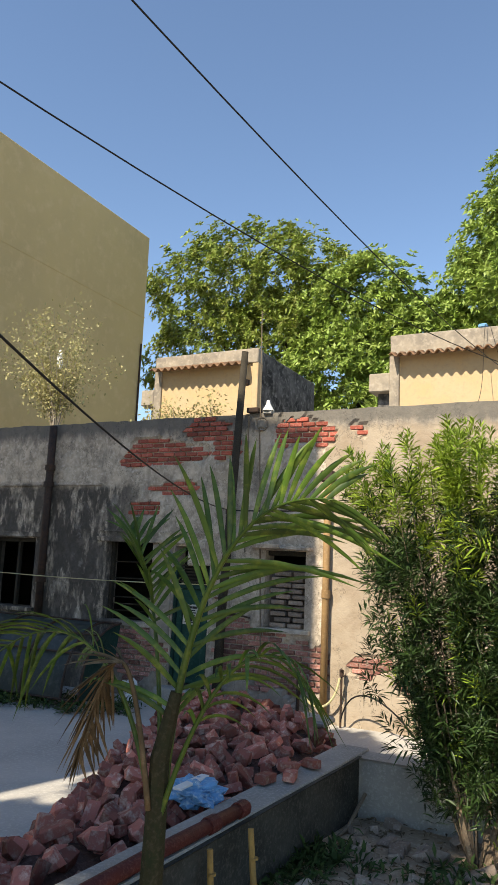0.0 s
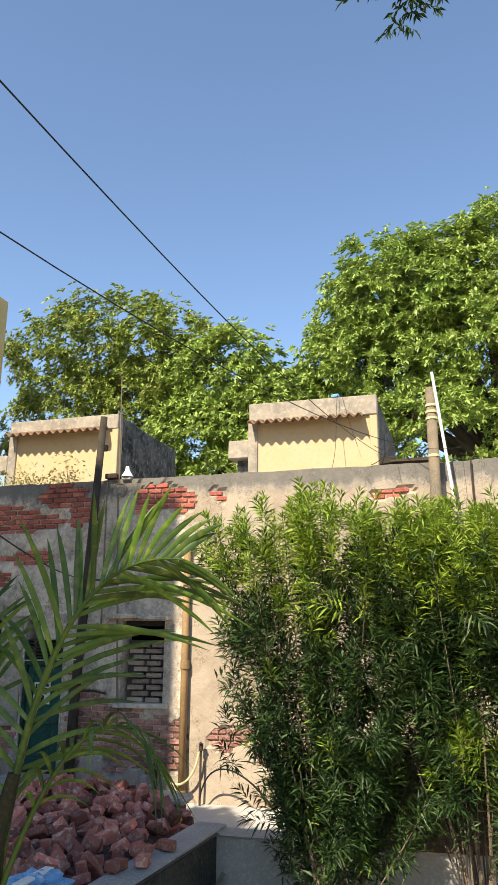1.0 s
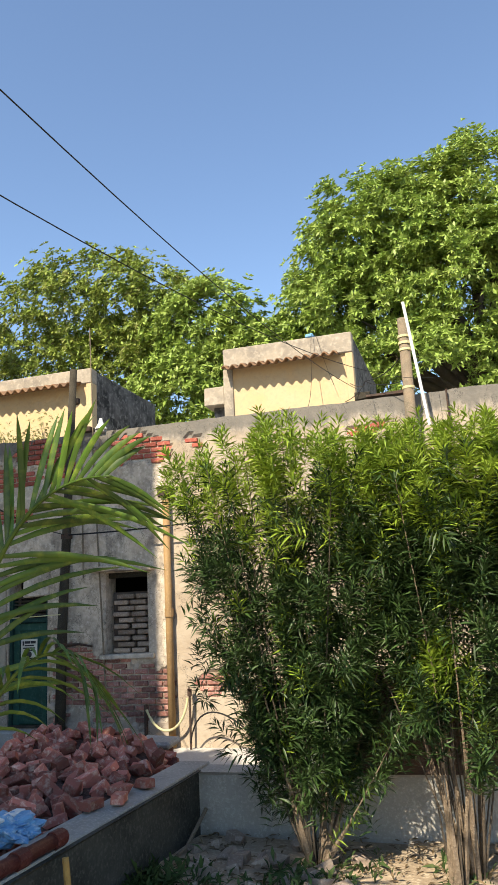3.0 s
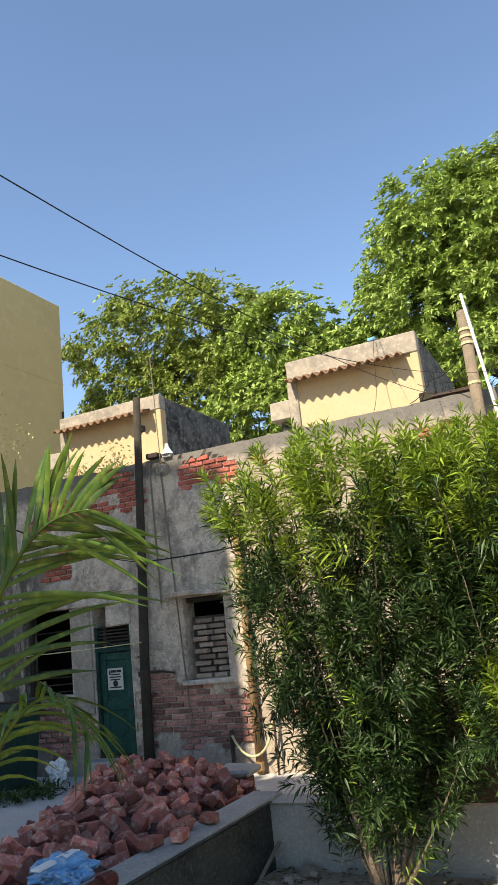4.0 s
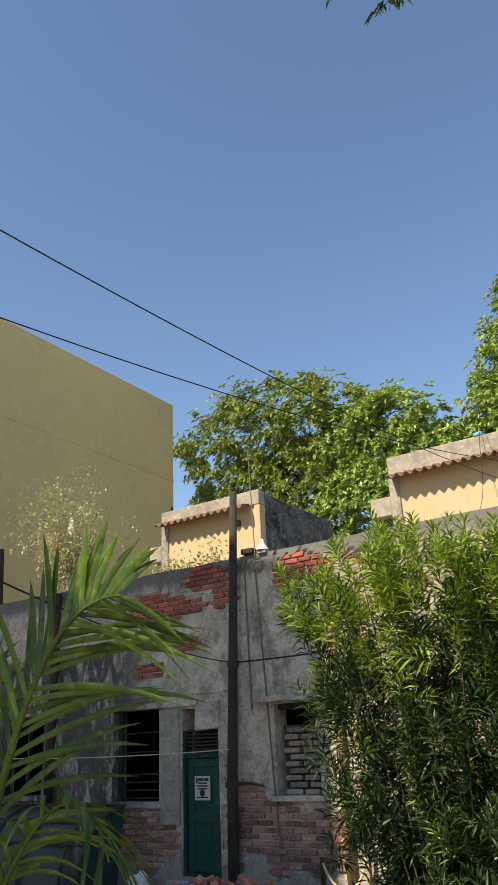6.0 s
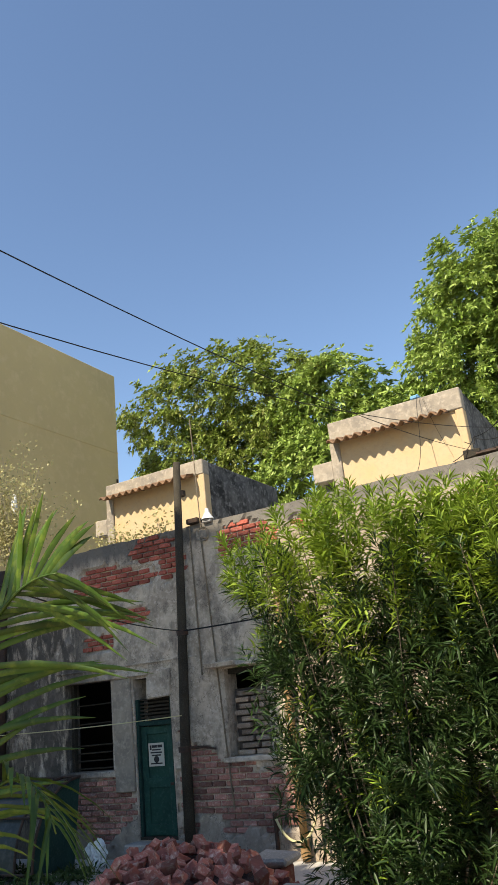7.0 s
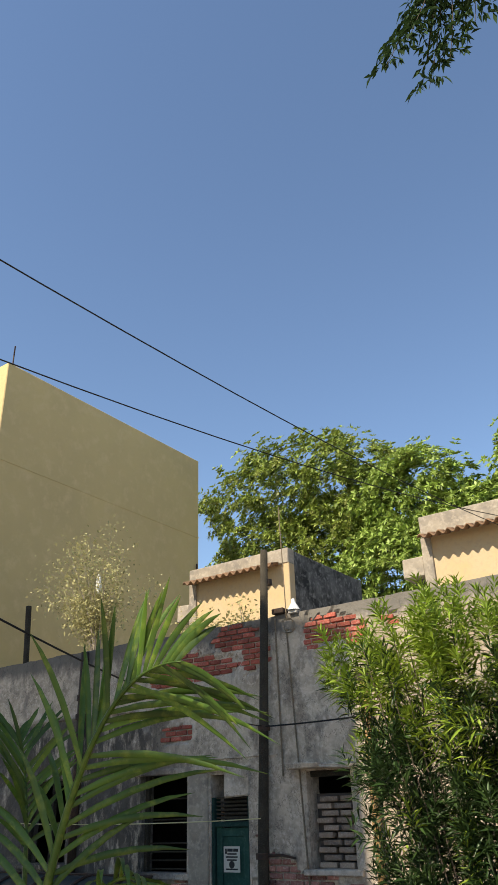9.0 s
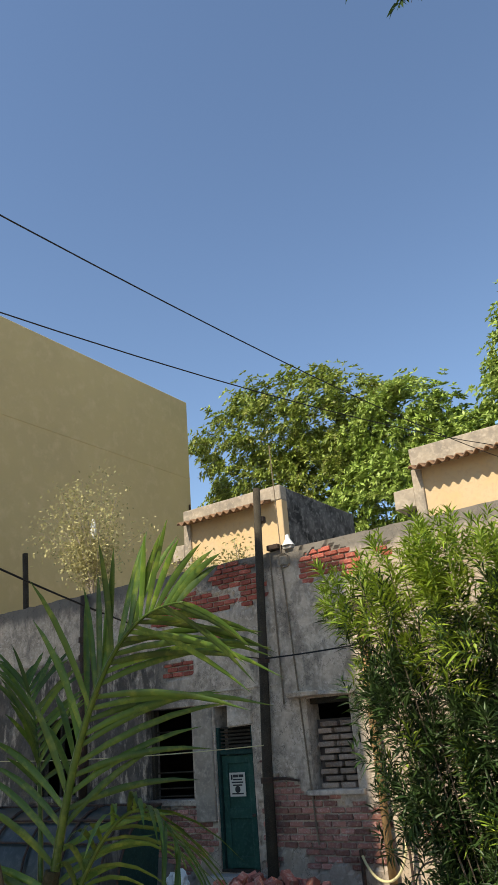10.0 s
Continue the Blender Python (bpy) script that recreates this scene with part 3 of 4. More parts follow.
blobs = [(-0.65, 26, 12.6, 1.9, 2.0, 2.0), (-0.05, 26, 13.8, 2.2, 2.0, 2.0), (2.1, 26, 13.9, 2.5, 2.2, 2.1), (-1.55, 26, 11.2, 1.6, 1.6, 1.5), (1.6, 26, 13.0, 3.0, 2.6, 2.7), (4.2, 26, 14.0, 2.8, 2.4, 2.5), (-0.25, 25.6, 10.6, 2.7, 2.3, 2.2), (3.6, 25.2, 11.0, 3.2, 2.4, 2.5), (2.0, 25, 8.2, 3.2, 2.4, 2.0), (5.8, 25.6, 8.6, 3.0, 2.4, 2.4), (7.0, 26, 12.2, 2.8, 2.4, 3.0), (-1.2, 25.8, 9.4, 1.6, 1.7, 1.5), (3.5, 26, 16.2, 0.6, 0.6, 0.7)]
blobs = [(x - 0.3, y, z + 0.25, *r) for x, y, z, *r in blobs]
limbs(tree, (3.2, 26.5, -0.2), (3.2, 26.4, 7.5), [b[:3] for b in blobs], 0.5, M_BARK_DARK)
crown("crown", blobs, 2050, 96, 0.195, 0.38, M_LEAF_TREE, tree, 0.50, 0.15)


# ---- oleander bushes ----
def oleander(foot, stems, lean, height, label, low=0.27):
    t = thing("oleander_bush", label, "bush", group="oleanders in the bed", at=(0, 0, 0))
    foot = Vector(foot)
    bases, ways, lens, lit = [], [], [], []
    for k in range(stems):
        a = rng.uniform(0, 2 * math.pi)
        r = math.sqrt(rng.uniform(0.0, 1))
        h = height * (1.0 - 0.10 * r + rng.uniform(-0.1, 0.05)) if rng.random() < 0.66 else height * rng.uniform(0.3, 0.85)
        tip = foot + Vector((lean[0] * r * math.cos(a), lean[1] * r * math.sin(a), h - foot.z))
        mid = foot + Vector(((tip.x - foot.x) * 0.48, (tip.y - foot.y) * 0.48, (tip.z - foot.z) * 0.40))
        pts = [(foot + Vector((0.05 * math.cos(a), 0.05 * math.sin(a), 0))) * (1 - s) ** 2 + mid * 2 * s * (1 - s) + tip * s * s for s in np.linspace(0, 1, 7)]
        r0 = 0.032 if k < 5 else 0.010
        if k < 16:
            part("stem", tube(pts, [r0, r0 * 0.85, max(0.007, r0 * 0.4), 0.006, 0.005, 0.004, 0.003], 5), M_BARK if k < 5 else M_BARK_DARK, t)
        axis = ((tip - foot) * 0.6 + (tip - mid)).normalized()
        for b in range(8):
            u = 1.0 if b == 0 else low + (0.99 - low) * rng.uniform(0, 1) ** 0.8
            p = np.array(foot * (1 - u) ** 2 + mid * 2 * u * (1 - u) + tip * u * u)
            d = unit(np.array([axis]) + (rng.normal(size=(1, 3)) * (0.15 if b == 0 else 0.55)))[0]
            p = p + d * (0.0 if b == 0 else rng.uniform(0.02, 0.22))
            # sunlight painted by height: whorls near the top take the bright leaf colour
            is_lit = rng.random() < (p[2] / height - 0.66) / 0.24 or rng.random() < 0.04
            e1 = unit(np.cross(d, (0.21, 0.93, 0.3))[None])[0]
            e2 = np.cross(d, e1)
            for w in range(6):
                n = 4 if w else 7
                a2 = rng.uniform(0, 6.28) + np.arange(n) * 6.283 / n + rng.normal(size=n) * 0.2
                open_ = 0.55 + 0.16 * w
                ways.append(np.cos(a2)[:, None] * e1 * open_ + np.sin(a2)[:, None] * e2 * open_ + d * (0.95 - 0.10 * w))
                bases.append(np.tile(p - d * 0.042 * w, (n, 1)))
                lit.append(np.full(n, is_lit))
                lens.append(rng.uniform(0.105, 0.165, n) * (0.75 if w == 0 else 1.0))
    L = np.concatenate(lens)
    base, way, new_growth = np.concatenate(bases), np.concatenate(ways), np.concatenate(lit)
    for name, mat, sel in (("foliage", M_LEAF_BUSH_SHADED, ~new_growth), ("new_growth", M_LEAF_BUSH_LIT, new_growth)):
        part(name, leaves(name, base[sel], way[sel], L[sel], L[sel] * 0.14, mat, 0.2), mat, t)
    return t


oleander((0.55, 8.85, -0.14), 205, (1.27, 0.85), 3.70, "tall oleander bush with narrow leaves, bare forked trunk in the bed")
oleander((1.85, 8.8, -0.14), 180, (1.0, 0.82), 3.62, "tall oleander bush with peeling trunks and narrow leaves", 0.64)
oleander((1.72, 8.55, -0.14), 9, (0.34, 0.25), 1.75, "low sunlit oleander shoots at the foot of the tall bush", 0.72)
oleander((3.2, 8.9, -0.14), 140, (1.0, 0.82), 3.60, "tall oleander bush with narrow leaves at the bed's end", 0.58)


# ---- palm ----
def bezier(p, n):
    p = [Vector(q) for q in p]
    out = []
    for s in np.linspace(0, 1, n):
        q = list(p)
        while len(q) > 1:
            q = [a.lerp(b, s) for a, b in zip(q, q[1:])]
        out.append(q[0])
    return out


def frond(parent, ctrl, first, count, reach, mat, width=0.034, lift=0.5, label="", radius=0.02, twist=0.0, droop=0.16):
    pts = bezier(ctrl, 30)
    rachis = part("rachis", tube(pts, list(np.linspace(radius, 0.004, 30)), 6), mat, parent, label, smooth=True)
    verts, faces = [], []
    for side in (-1, 1):
        for i in range(count):
            s = first + (1 - first) * (i + rng.uniform(0, 0.4)) / count
            k = min(28, int(s * 29))
            p = pts[k].lerp(pts[k + 1], s * 29 - k if s < 1 else 0)
            d = (pts[k + 1] - pts[k]).normalized()
            lat = d.cross(Vector((0, 0, 1)))
            lat = (lat if lat.length > 0.05 else Vector((1, 0, 0))).normalized() * side
            up = lat.cross(d) * side
            turn = Matrix.Rotation(twist, 3, d)
            lat, up = turn @ lat, turn @ up
            L = reach * (0.30 + 0.85 * math.sin(math.pi * min(1, 0.2 + 0.76 * (s - first) / (1 - first)))) * rng.uniform(0.85, 1.1)
            way = (lat * 0.85 + d * (0.72 + 0.35 * s) + up * lift * rng.uniform(0.4, 1.4) + Vector(rng.normal(size=3)) * 0.17).normalized()
            across = way.cross(up).normalized()
            prev = None
            for j in range(6):
                u = j / 5
                c = p + way * L * u + Vector((0, 0, -1)) * L * (0.03 * u + droop * u * u)
                w = width * (math.sin(math.pi * (0.16 + 0.84 * u)) ** 0.7 if u < 1 else 0.03) * 0.5
                n0 = len(verts)
                verts += [c - across * w + up * w * 0.5, c, c + across * w + up * w * 0.5]
                if prev is not None:
                    faces += [(prev, prev + 1, n0 + 1, n0), (prev + 1, prev + 2, n0 + 2, n0 + 1)]
                prev = n0
    part("leaf_fringe", mesh_of("leaf_fringe", verts, faces, mat, True), mat, rachis)


palm = thing("areca_palm", "young feather palm with arching fronds and a dry drooping frond", "palm", at=(0.61, 0.165, 0.12))
palm.scale = (0.895, 0.895, 0.895)
part("trunk", tube([(-1.40, 6.0, -0.55), (-1.40, 6.0, 0.5), (-1.41, 6.04, 1.3), (-1.34, 6.08, 1.7)], [0.085, 0.075, 0.065, 0.04], 10), M_PALM_STEM, palm, "dark sheathed palm stem")
frond(palm, [(-1.38, 6.05, 1.0), (-1.38, 6.1, 1.9), (-1.18, 6.15, 2.72), (-0.8, 6.1, 3.02), (-0.22, 5.9, 2.93)], 0.14, 29, 0.86, M_LEAF_PALM, 0.040, 0.55, twist=radians(-62), radius=0.032, droop=0.24)
frond(palm, [(-1.38, 6.0, 0.9), (-1.2, 6.05, 1.6), (-0.95, 6.1, 2.1), (-0.6, 6.1, 2.15), (-0.35, 6.0, 1.75)], 0.25, 15, 0.5, M_LEAF_PALM, 0.03, 0.1, twist=radians(-30), droop=0.6)
frond(palm, [(-1.42, 6.0, 0.9), (-1.6, 6.0, 1.7), (-1.9, 5.95, 2.2), (-2.4, 5.9, 2.15), (-2.8, 5.85, 1.75)], 0.35, 17, 0.6, M_LEAF_PALM, 0.028, 0.25, twist=radians(35), droop=0.5)
frond(palm, [(-1.42, 5.95, 1.0), (-1.55, 5.9, 1.9), (-1.68, 5.88, 2.25), (-1.78, 5.86, 1.7), (-1.9, 5.84, 1.25)], 0.4, 30, 0.4, M_LEAF_DEAD, 0.03, -0.2, "dry brown frond hanging down")
frond(palm, [(-1.40, 6.05, 1.0), (-1.55, 6.2, 2.0), (-1.75, 6.3, 2.6), (-2.05, 6.4, 2.75)], 0.45, 18, 0.45, M_LEAF_PALM, 0.03, 0.9)

# ---- overhanging neem twig and the tree that bears it ----
tree = thing("neem_tree", "tree over the walker with one hanging leafy twig and an unseen crown added for shade", "tree")
limbs(tree, (5.2, -1.5, -0.2), (4.6, -1.5, 5.0), [(1.0, 0.6, 8.5), (-0.8, 0.8, 8.6), (-2.6, 0.6, 8.6), (-3.8, 0.2, 8.5)], 0.28, M_BARK_DARK)
part("limb", tube([(4.6, -1.5, 4.9), (4.6, 2.5, 8.4), (3.2, 5.2, 9.3), (1.91, 6.8, 8.3), (1.57, 7.0, 7.42)], [0.14, 0.09, 0.05, 0.02, 0.006], 7), M_BARK_DARK, tree, smooth=True)
# unseen crown, blobs placed so their shadows fall on palm, bed and rubble
crown("crown", [(-3.05, 0.5, 8.6, 0.95, 1.4, 0.6), (-3.9, 0.3, 8.5, 1.6, 1.7, 0.8), (-3.1, -0.6, 8.7, 1.2, 1.3, 0.7), (-4.3, 2.2, 8.6, 1.2, 1.5, 0.5), (-4.6, -1.7, 8.5, 1.3, 1.3, 0.6), (-2.35, -1.8, 8.6, 0.9, 1.0, 0.6)], 560, 56, 0.24, 0.4, M_TWIG_LEAF, tree, 0.45, 0.15)
bases, ways = [], []
for root, tip in [((1.74, 6.8, 8.5), (1.38, 7.0, 7.42)), ((1.74, 6.8, 8.4), (1.59, 6.95, 7.55)), ((1.84, 6.8, 8.5), (1.84, 6.9, 7.72)), ((1.54, 6.9, 8.4), (1.09, 6.95, 7.86)), ((1.74, 6.8, 8.5), (1.34, 6.8, 7.8)), ((1.94, 6.7, 8.5), (1.99, 6.8, 7.9))]:
    root, tip = Vector(root) + Vector((0.17, 0, -0.28)), Vector(tip) + Vector((0.17, 0, -0.28))
    pts = bezier([root, Vector(root).lerp(Vector(tip), 0.6) + Vector((0.1, 0, 0.15)), tip], 12)
    part("twig", tube(pts, list(np.linspace(0.008, 0.002, 12)), 4), M_BARK_DARK, tree)
    for k in range(2, 12):
        for side in (-1, 1):
            d = pts[min(k, 11)] - pts[k - 1]
            w = d.normalized() * 0.6 + Vector((side * 0.8, rng.uniform(-0.3, 0.3), rng.uniform(-0.2, 0.2)))
            q = pts[k - 1]
            for s in np.linspace(0.12, 1, 10):
                bases.append(np.array(q + w * 0.17 * s)); ways.append(np.array(w * 0.5 + Vector((rng.uniform(-1, 1), rng.uniform(-0.5, 0.5), rng.uniform(-1, 0.2)))))
L = rng.uniform(0.065, 0.10, len(bases))
part("twig_foliage", leaves("twig_foliage", np.array(bases), np.array(ways), L, L * 0.34, M_TWIG_LEAF, 0.2), M_TWIG_LEAF, tree)

# ---- poles, pipes and wires on the wall ----
t = thing("timber_pole", "dark weathered timber pole leaning on the old wall", "pole", group="poles")
part("shaft", tube([(-4.27, 12.86, -0.05), (-4.23, 12.85, 1.6), (-4.12, 12.82, 3.4), (-3.95, 12.74, 5.97)], [0.085, 0.08, 0.072, 0.06], 10), M_TIMBER, t, smooth=True)
for z, x in ((3.22, -4.13), (1.52, -4.235), (5.45, -3.985)):
    part("clamp", tube([(x, 12.83, z - 0.04), (x, 12.83, z + 0.04)], 0.095, 10), M_IRON, t, "rusty iron clamp")
part("bracket", tube([(-4.2, 12.84, 1.53), (-3.95, 12.9, 1.53), (-3.75, 12.95, 1.49)], [0.025, 0.02, 0.015], 6), M_IRON, t)
t = thing("timber_pole", "grey timber pole bound with rope beside a white pipe", "pole", group="poles")
part("shaft", tube([(1.44, 12.68, -0.05), (1.45, 12.7, 3.0), (1.46, 12.72, 6.0)], [0.09, 0.085, 0.075], 10), M_TIMBER_PALE, t, smooth=True)
for z in (5.62, 5.72, 5.52, 4.95):
    part("rope", tube([(1.46, 12.72, z - 0.018), (1.46, 12.72, z + 0.018)], 0.092, 10), M_ROPE, t, "pale rope lashing")
part("white_pipe", tube([(1.50, 12.58, 6.2), (1.70, 12.6, 4.35)], 0.022, 8), M_WHITE, t, "thin white plastic pipe")
t = thing("roof_post", "short dark post standing on the wall's top", "post")
part("shaft", tube([(-10.23, 13.15, 4.85), (-10.33, 13.15, 6.15)], 0.06, 8), M_TIMBER, t)
t = thing("downpipe", "black cast iron downpipe on the mouldy wall", "pipe")
part("pipe", tube([(-8.22, 12.9, 1.1), (-8.22, 12.9, 4.88)], 0.075, 10), M_IRON, t, smooth=True)
for z in (4.05, 3.72, 1.9):
    part("collar", tube([(-8.22, 12.9, z - 0.05), (-8.22, 12.9, z + 0.05)], 0.1, 10), M_IRON, t)
t = thing("drainpipe", "tan plastic drainpipe running down the wall", "pipe")
part("pipe", tube([(-2.42, 12.90, 0.02), (-2.43, 12.90, 3.86)], 0.055, 12), M_PVC, t, smooth=True)
for z in (1.95, 0.12):
    part("socket", tube([(-2.42, 12.90, z - 0.06), (-2.42, 12.90, z + 0.06)], 0.07, 12), M_PVC, t)
part("hopper", one_box(-2.55, -2.33, 12.84, 12.98, 3.72, 3.9, 0.02), M_IRON, t)
t = thing("water_tap", "iron standpipe tap with a hose tied to the drainpipe", "tap")
part("standpipe", tube([(-2.12, 12.86, 0.0), (-2.12, 12.87, 0.80), (-2.10, 12.80, 0.86)], 0.018, 8), M_IRON, t)
part("valve", tube([(-2.12, 12.87, 0.74), (-2.12, 12.87, 0.84)], 0.035, 8), M_IRON, t)
part("hose", tube(bezier([(-2.14, 12.84, 0.72), (-2.2, 12.8, 0.2), (-2.6, 12.8, 0.1), (-2.82, 12.88, 0.55)], 16), 0.018, 7), M_ROPE, t, "pale slack hose")
part("stub_pipe", tube([(-2.84, 12.9, 0.0), (-2.84, 12.9, 0.62)], 0.03, 8), M_IRON, t)
for (x0, z0), (x1, z1) in [((-3.93, 4.88), (-3.90, 2.55)), ((-3.72, 4.68), (-3.52, 0.66))]:
    t = thing("conduit", "thin cable conduit fixed down the wall", "conduit", group="conduits")
    part("tube", tube([(x0, 12.95, z0), ((x0 + x1) / 2, 12.95, (z0 + z1) / 2), (x1, 12.95, z1)], 0.013, 6), M_TIMBER_PALE, t)
t = thing("antenna_rod", "thin rod rising above the wall", "rod")
part("rod", tube([(-3.72, 12.97, 4.8), (-3.76, 12.95, 6.75)], 0.009, 6), M_TIMBER_PALE, t)
t = thing("wall_lamp", "white cone lamp on top of the wall", "lamp")
bm = bmesh.new()
bmesh.ops.create_cone(bm, cap_ends=True, segments=16, radius1=0.105, radius2=0.04, depth=0.11, matrix=Matrix.Translation((-3.58, 12.98, 5.015)))
part("shade", bm, M_WHITE, t)
part("neck", tube([(-3.58, 12.98, 5.06), (-3.585, 12.98, 5.14)], [0.042, 0.028], 10), M_WHITE, t)
part("base", one_box(-3.66, -3.50, 12.92, 13.05, 4.9, 4.958, 0.01), M_CEMENT, t)
t = thing("junction_box", "small black box on the wall's top", "box")
part("case", one_box(-3.96, -3.74, 12.9, 13.1, 4.93, 5.02, 0.012), M_IRON, t)
t = thing("cement_patch", "round pale cement patch over a fixing", "patch")
part("daub", one_box(-3.8, -3.58, 12.945, 12.99, 4.62, 4.84, 0.05), M_BAND, t)


# ---- door, window fillings ----
door = thing("door_1", "closed dark-green panelled wooden door with a pasted notice", "door", kind="structure")
door.location = (0, 0, 0)
part("leaf", one_box(-5.24, -4.62, 13.10, 13.14, 0.31, 1.88, 0.006), M_DOOR, door)
for z0, z1 in ((0.31, 0.47), (0.98, 1.12), (1.76, 1.88)):
    part("rail", one_box(-5.22, -4.64, 13.075, 13.10, z0, z1, 0.008), M_DOOR, door)
for x0, x1 in ((-5.24, -5.13), (-4.73, -4.62)):
    part("stile", one_box(x0, x1, 13.07, 13.10, 0.30, 1.885, 0.008), M_DOOR, door)
for x0, x1 in ((-5.31, -5.245), (-4.615, -4.55)):
    part("jamb", one_box(x0, x1, 13.02, 13.2, 0.27, 2.30, 0.008), M_DOOR_DARK, door)
part("transom", one_box(-5.245, -4.615, 13.03, 13.16, 1.89, 1.96, 0.008), M_DOOR_DARK, door)
part("threshold", one_box(-5.31, -4.55, 13.0, 13.2, 0.262, 0.305, 0.006), M_TIMBER, door)
for z in np.arange(2.0, 2.30, 0.055):
    part("slat", one_box(-5.245, -4.615, 13.08, 13.13, z, z + 0.03, 0.004), M_TIMBER, door)
part("latch", one_box(-4.70, -4.58, 13.045, 13.07, 1.01, 1.05, 0.005), M_IRON, door)
poster = thing("notice", "torn white paper notice with black print pasted on the green door", "notice")
part("sheet", one_box(-5.10, -4.80, 13.062, 13.066, 1.29, 1.63), M_PAPER, poster)
for x0, x1, z0, z1 in ((-5.07, -5.04, 1.53, 1.60), (-5.03, -4.93, 1.56, 1.60), (-4.92, -4.83, 1.56, 1.60), (-5.03, -4.86, 1.52, 1.54), (-5.06, -4.84, 1.48, 1.50),
                       (-5.04, -4.86, 1.44, 1.46), (-5.06, -4.84, 1.32, 1.34)):
    part("print_bar", one_box(x0, x1, 13.058, 13.062, z0, z1), M_INK, poster)
bm = bmesh.new()
bmesh.ops.create_cone(bm, cap_ends=True, segments=14, radius1=0.05, radius2=0.05, depth=0.004, matrix=Matrix.Translation((-4.95, 13.06, 1.39)) @ Matrix.Rotation(math.pi / 2, 4, "X"))
part("print_picture", bm, M_INK, poster)
win = thing("window_1", "unglazed dark window with a few wooden bars", "window", kind="structure")
for z in (1.30, 1.42, 1.54, 1.66, 2.0, 2.3):
    part("bar", tube([(-6.80, 13.2, z), (-5.74, 13.2, z + 0.01)], 0.012, 6), M_TIMBER, win)
part("frame_side", one_box(-6.77, -6.70, 13.12, 13.2, 1.26, 2.66, 0.006), M_TIMBER, win)
part("frame_side", one_box(-5.83, -5.77, 13.12, 13.2, 1.26, 2.66, 0.006), M_TIMBER, win)
win = thing("window_3", "unglazed window with a dark timber frame at the mouldy end", "window", kind="structure")
for x in (-9.62, -9.05, -8.54):
    part("frame_side", one_box(x, x + 0.06, 13.1, 13.18, 1.36, 2.68, 0.006), M_TIMBER, win)
part("frame_top", one_box(-9.56, -8.54, 13.1, 13.18, 2.6, 2.68, 0.006), M_TIMBER, win)
win = thing("window_2", "window opening bricked up with loose unmortared bricks", "window", kind="structure")
LOOSE = bmesh.new()
box(LOOSE, -0.14, 0.14, -0.055, 0.055, -0.034, 0.034, 0.008)
loose_mesh = mesh_bm("brick", LOOSE, M_LOOSE)
k = 0
for z in np.arange(1.40, 2.28, 0.092):
    x = -3.50 + (0.11 if k % 2 else 0.02)
    while x < -3.05:
        b = part("brick", loose_mesh, M_BRICK_OLD, win)
        b.location = (x + 0.14, 13.17 + rng.uniform(-0.02, 0.02), z)
        b.rotation_euler = (0, 0, rng.uniform(-0.08, 0.08))
        b.scale.x = rng.uniform(0.85, 1.05)
        x += 0.31
    k += 1
# dark sheet added behind the bricks to stand for shade in their gaps
part("shadow_shelf", one_box(-3.53, -2.81, 13.26, 13.30, 1.37, 2.30), M_MORTAR, win)
part("frame_top", one_box(-3.53, -2.81, 13.1, 13.2, 2.52, 2.6, 0.006), M_TIMBER, win)

# ---- rubble pile ----
CHUNKS = []
for k in range(12):
    bm = bmesh.new()
    full = k < 5
    sx, sy, sz = (0.225, 0.11, 0.075) if full else (rng.uniform(0.10, 0.17), rng.uniform(0.10, 0.13), rng.uniform(0.07, 0.10))
    bmesh.ops.create_cube(bm, size=1, matrix=Matrix.Diagonal((sx, sy, sz, 1)))
    cut = Vector(rng.normal(size=3)).normalized()
    bmesh.ops.bisect_plane(bm, geom=bm.verts[:] + bm.edges[:] + bm.faces[:], plane_co=cut * (0.075 if full else 0.042), plane_no=cut, clear_outer=True)
    bmesh.ops.holes_fill(bm, edges=[g for g in bm.edges if g.is_boundary])
    bmesh.ops.bevel(bm, geom=list(bm.edges), offset=0.006, segments=1, affect="EDGES")
    for v in bm.verts:
        v.co += Vector(rng.uniform(-1, 1, 3)) * 0.003
    CHUNKS.append(mesh_bm("brick_chunk", bm, M_RUBBLE))
pile = thing("rubble_pile", "heap of broken red bricks tipped along the low wall", "rubble", at=(0, 0, 0))


def heap(x, y):
    """Height of the heap over the yard."""
    inner = -1.10 + (y - 9.56) * 0.052
    a = min(1, max(0, (inner - x) / 0.35))
    width = 1.45 + 0.42 * max(0, min(4.4, y - 6.56))
    b = max(0, min(1, (x - (inner - width)) / 0.7))
    c = max(0, min(1, (12.3 - y - max(0, x + 2.6) * 1.0) / 1.1))
    top = 0.38 + 0.11 * max(0, min(1, (y - 7.2) / 2.6))
    return top * (a * 0.55 + 0.45) * b * c * (1 + 0.25 * noise.noise((x * 1.6, y * 1.6, 0))) if inner > x - 0.06 else 0


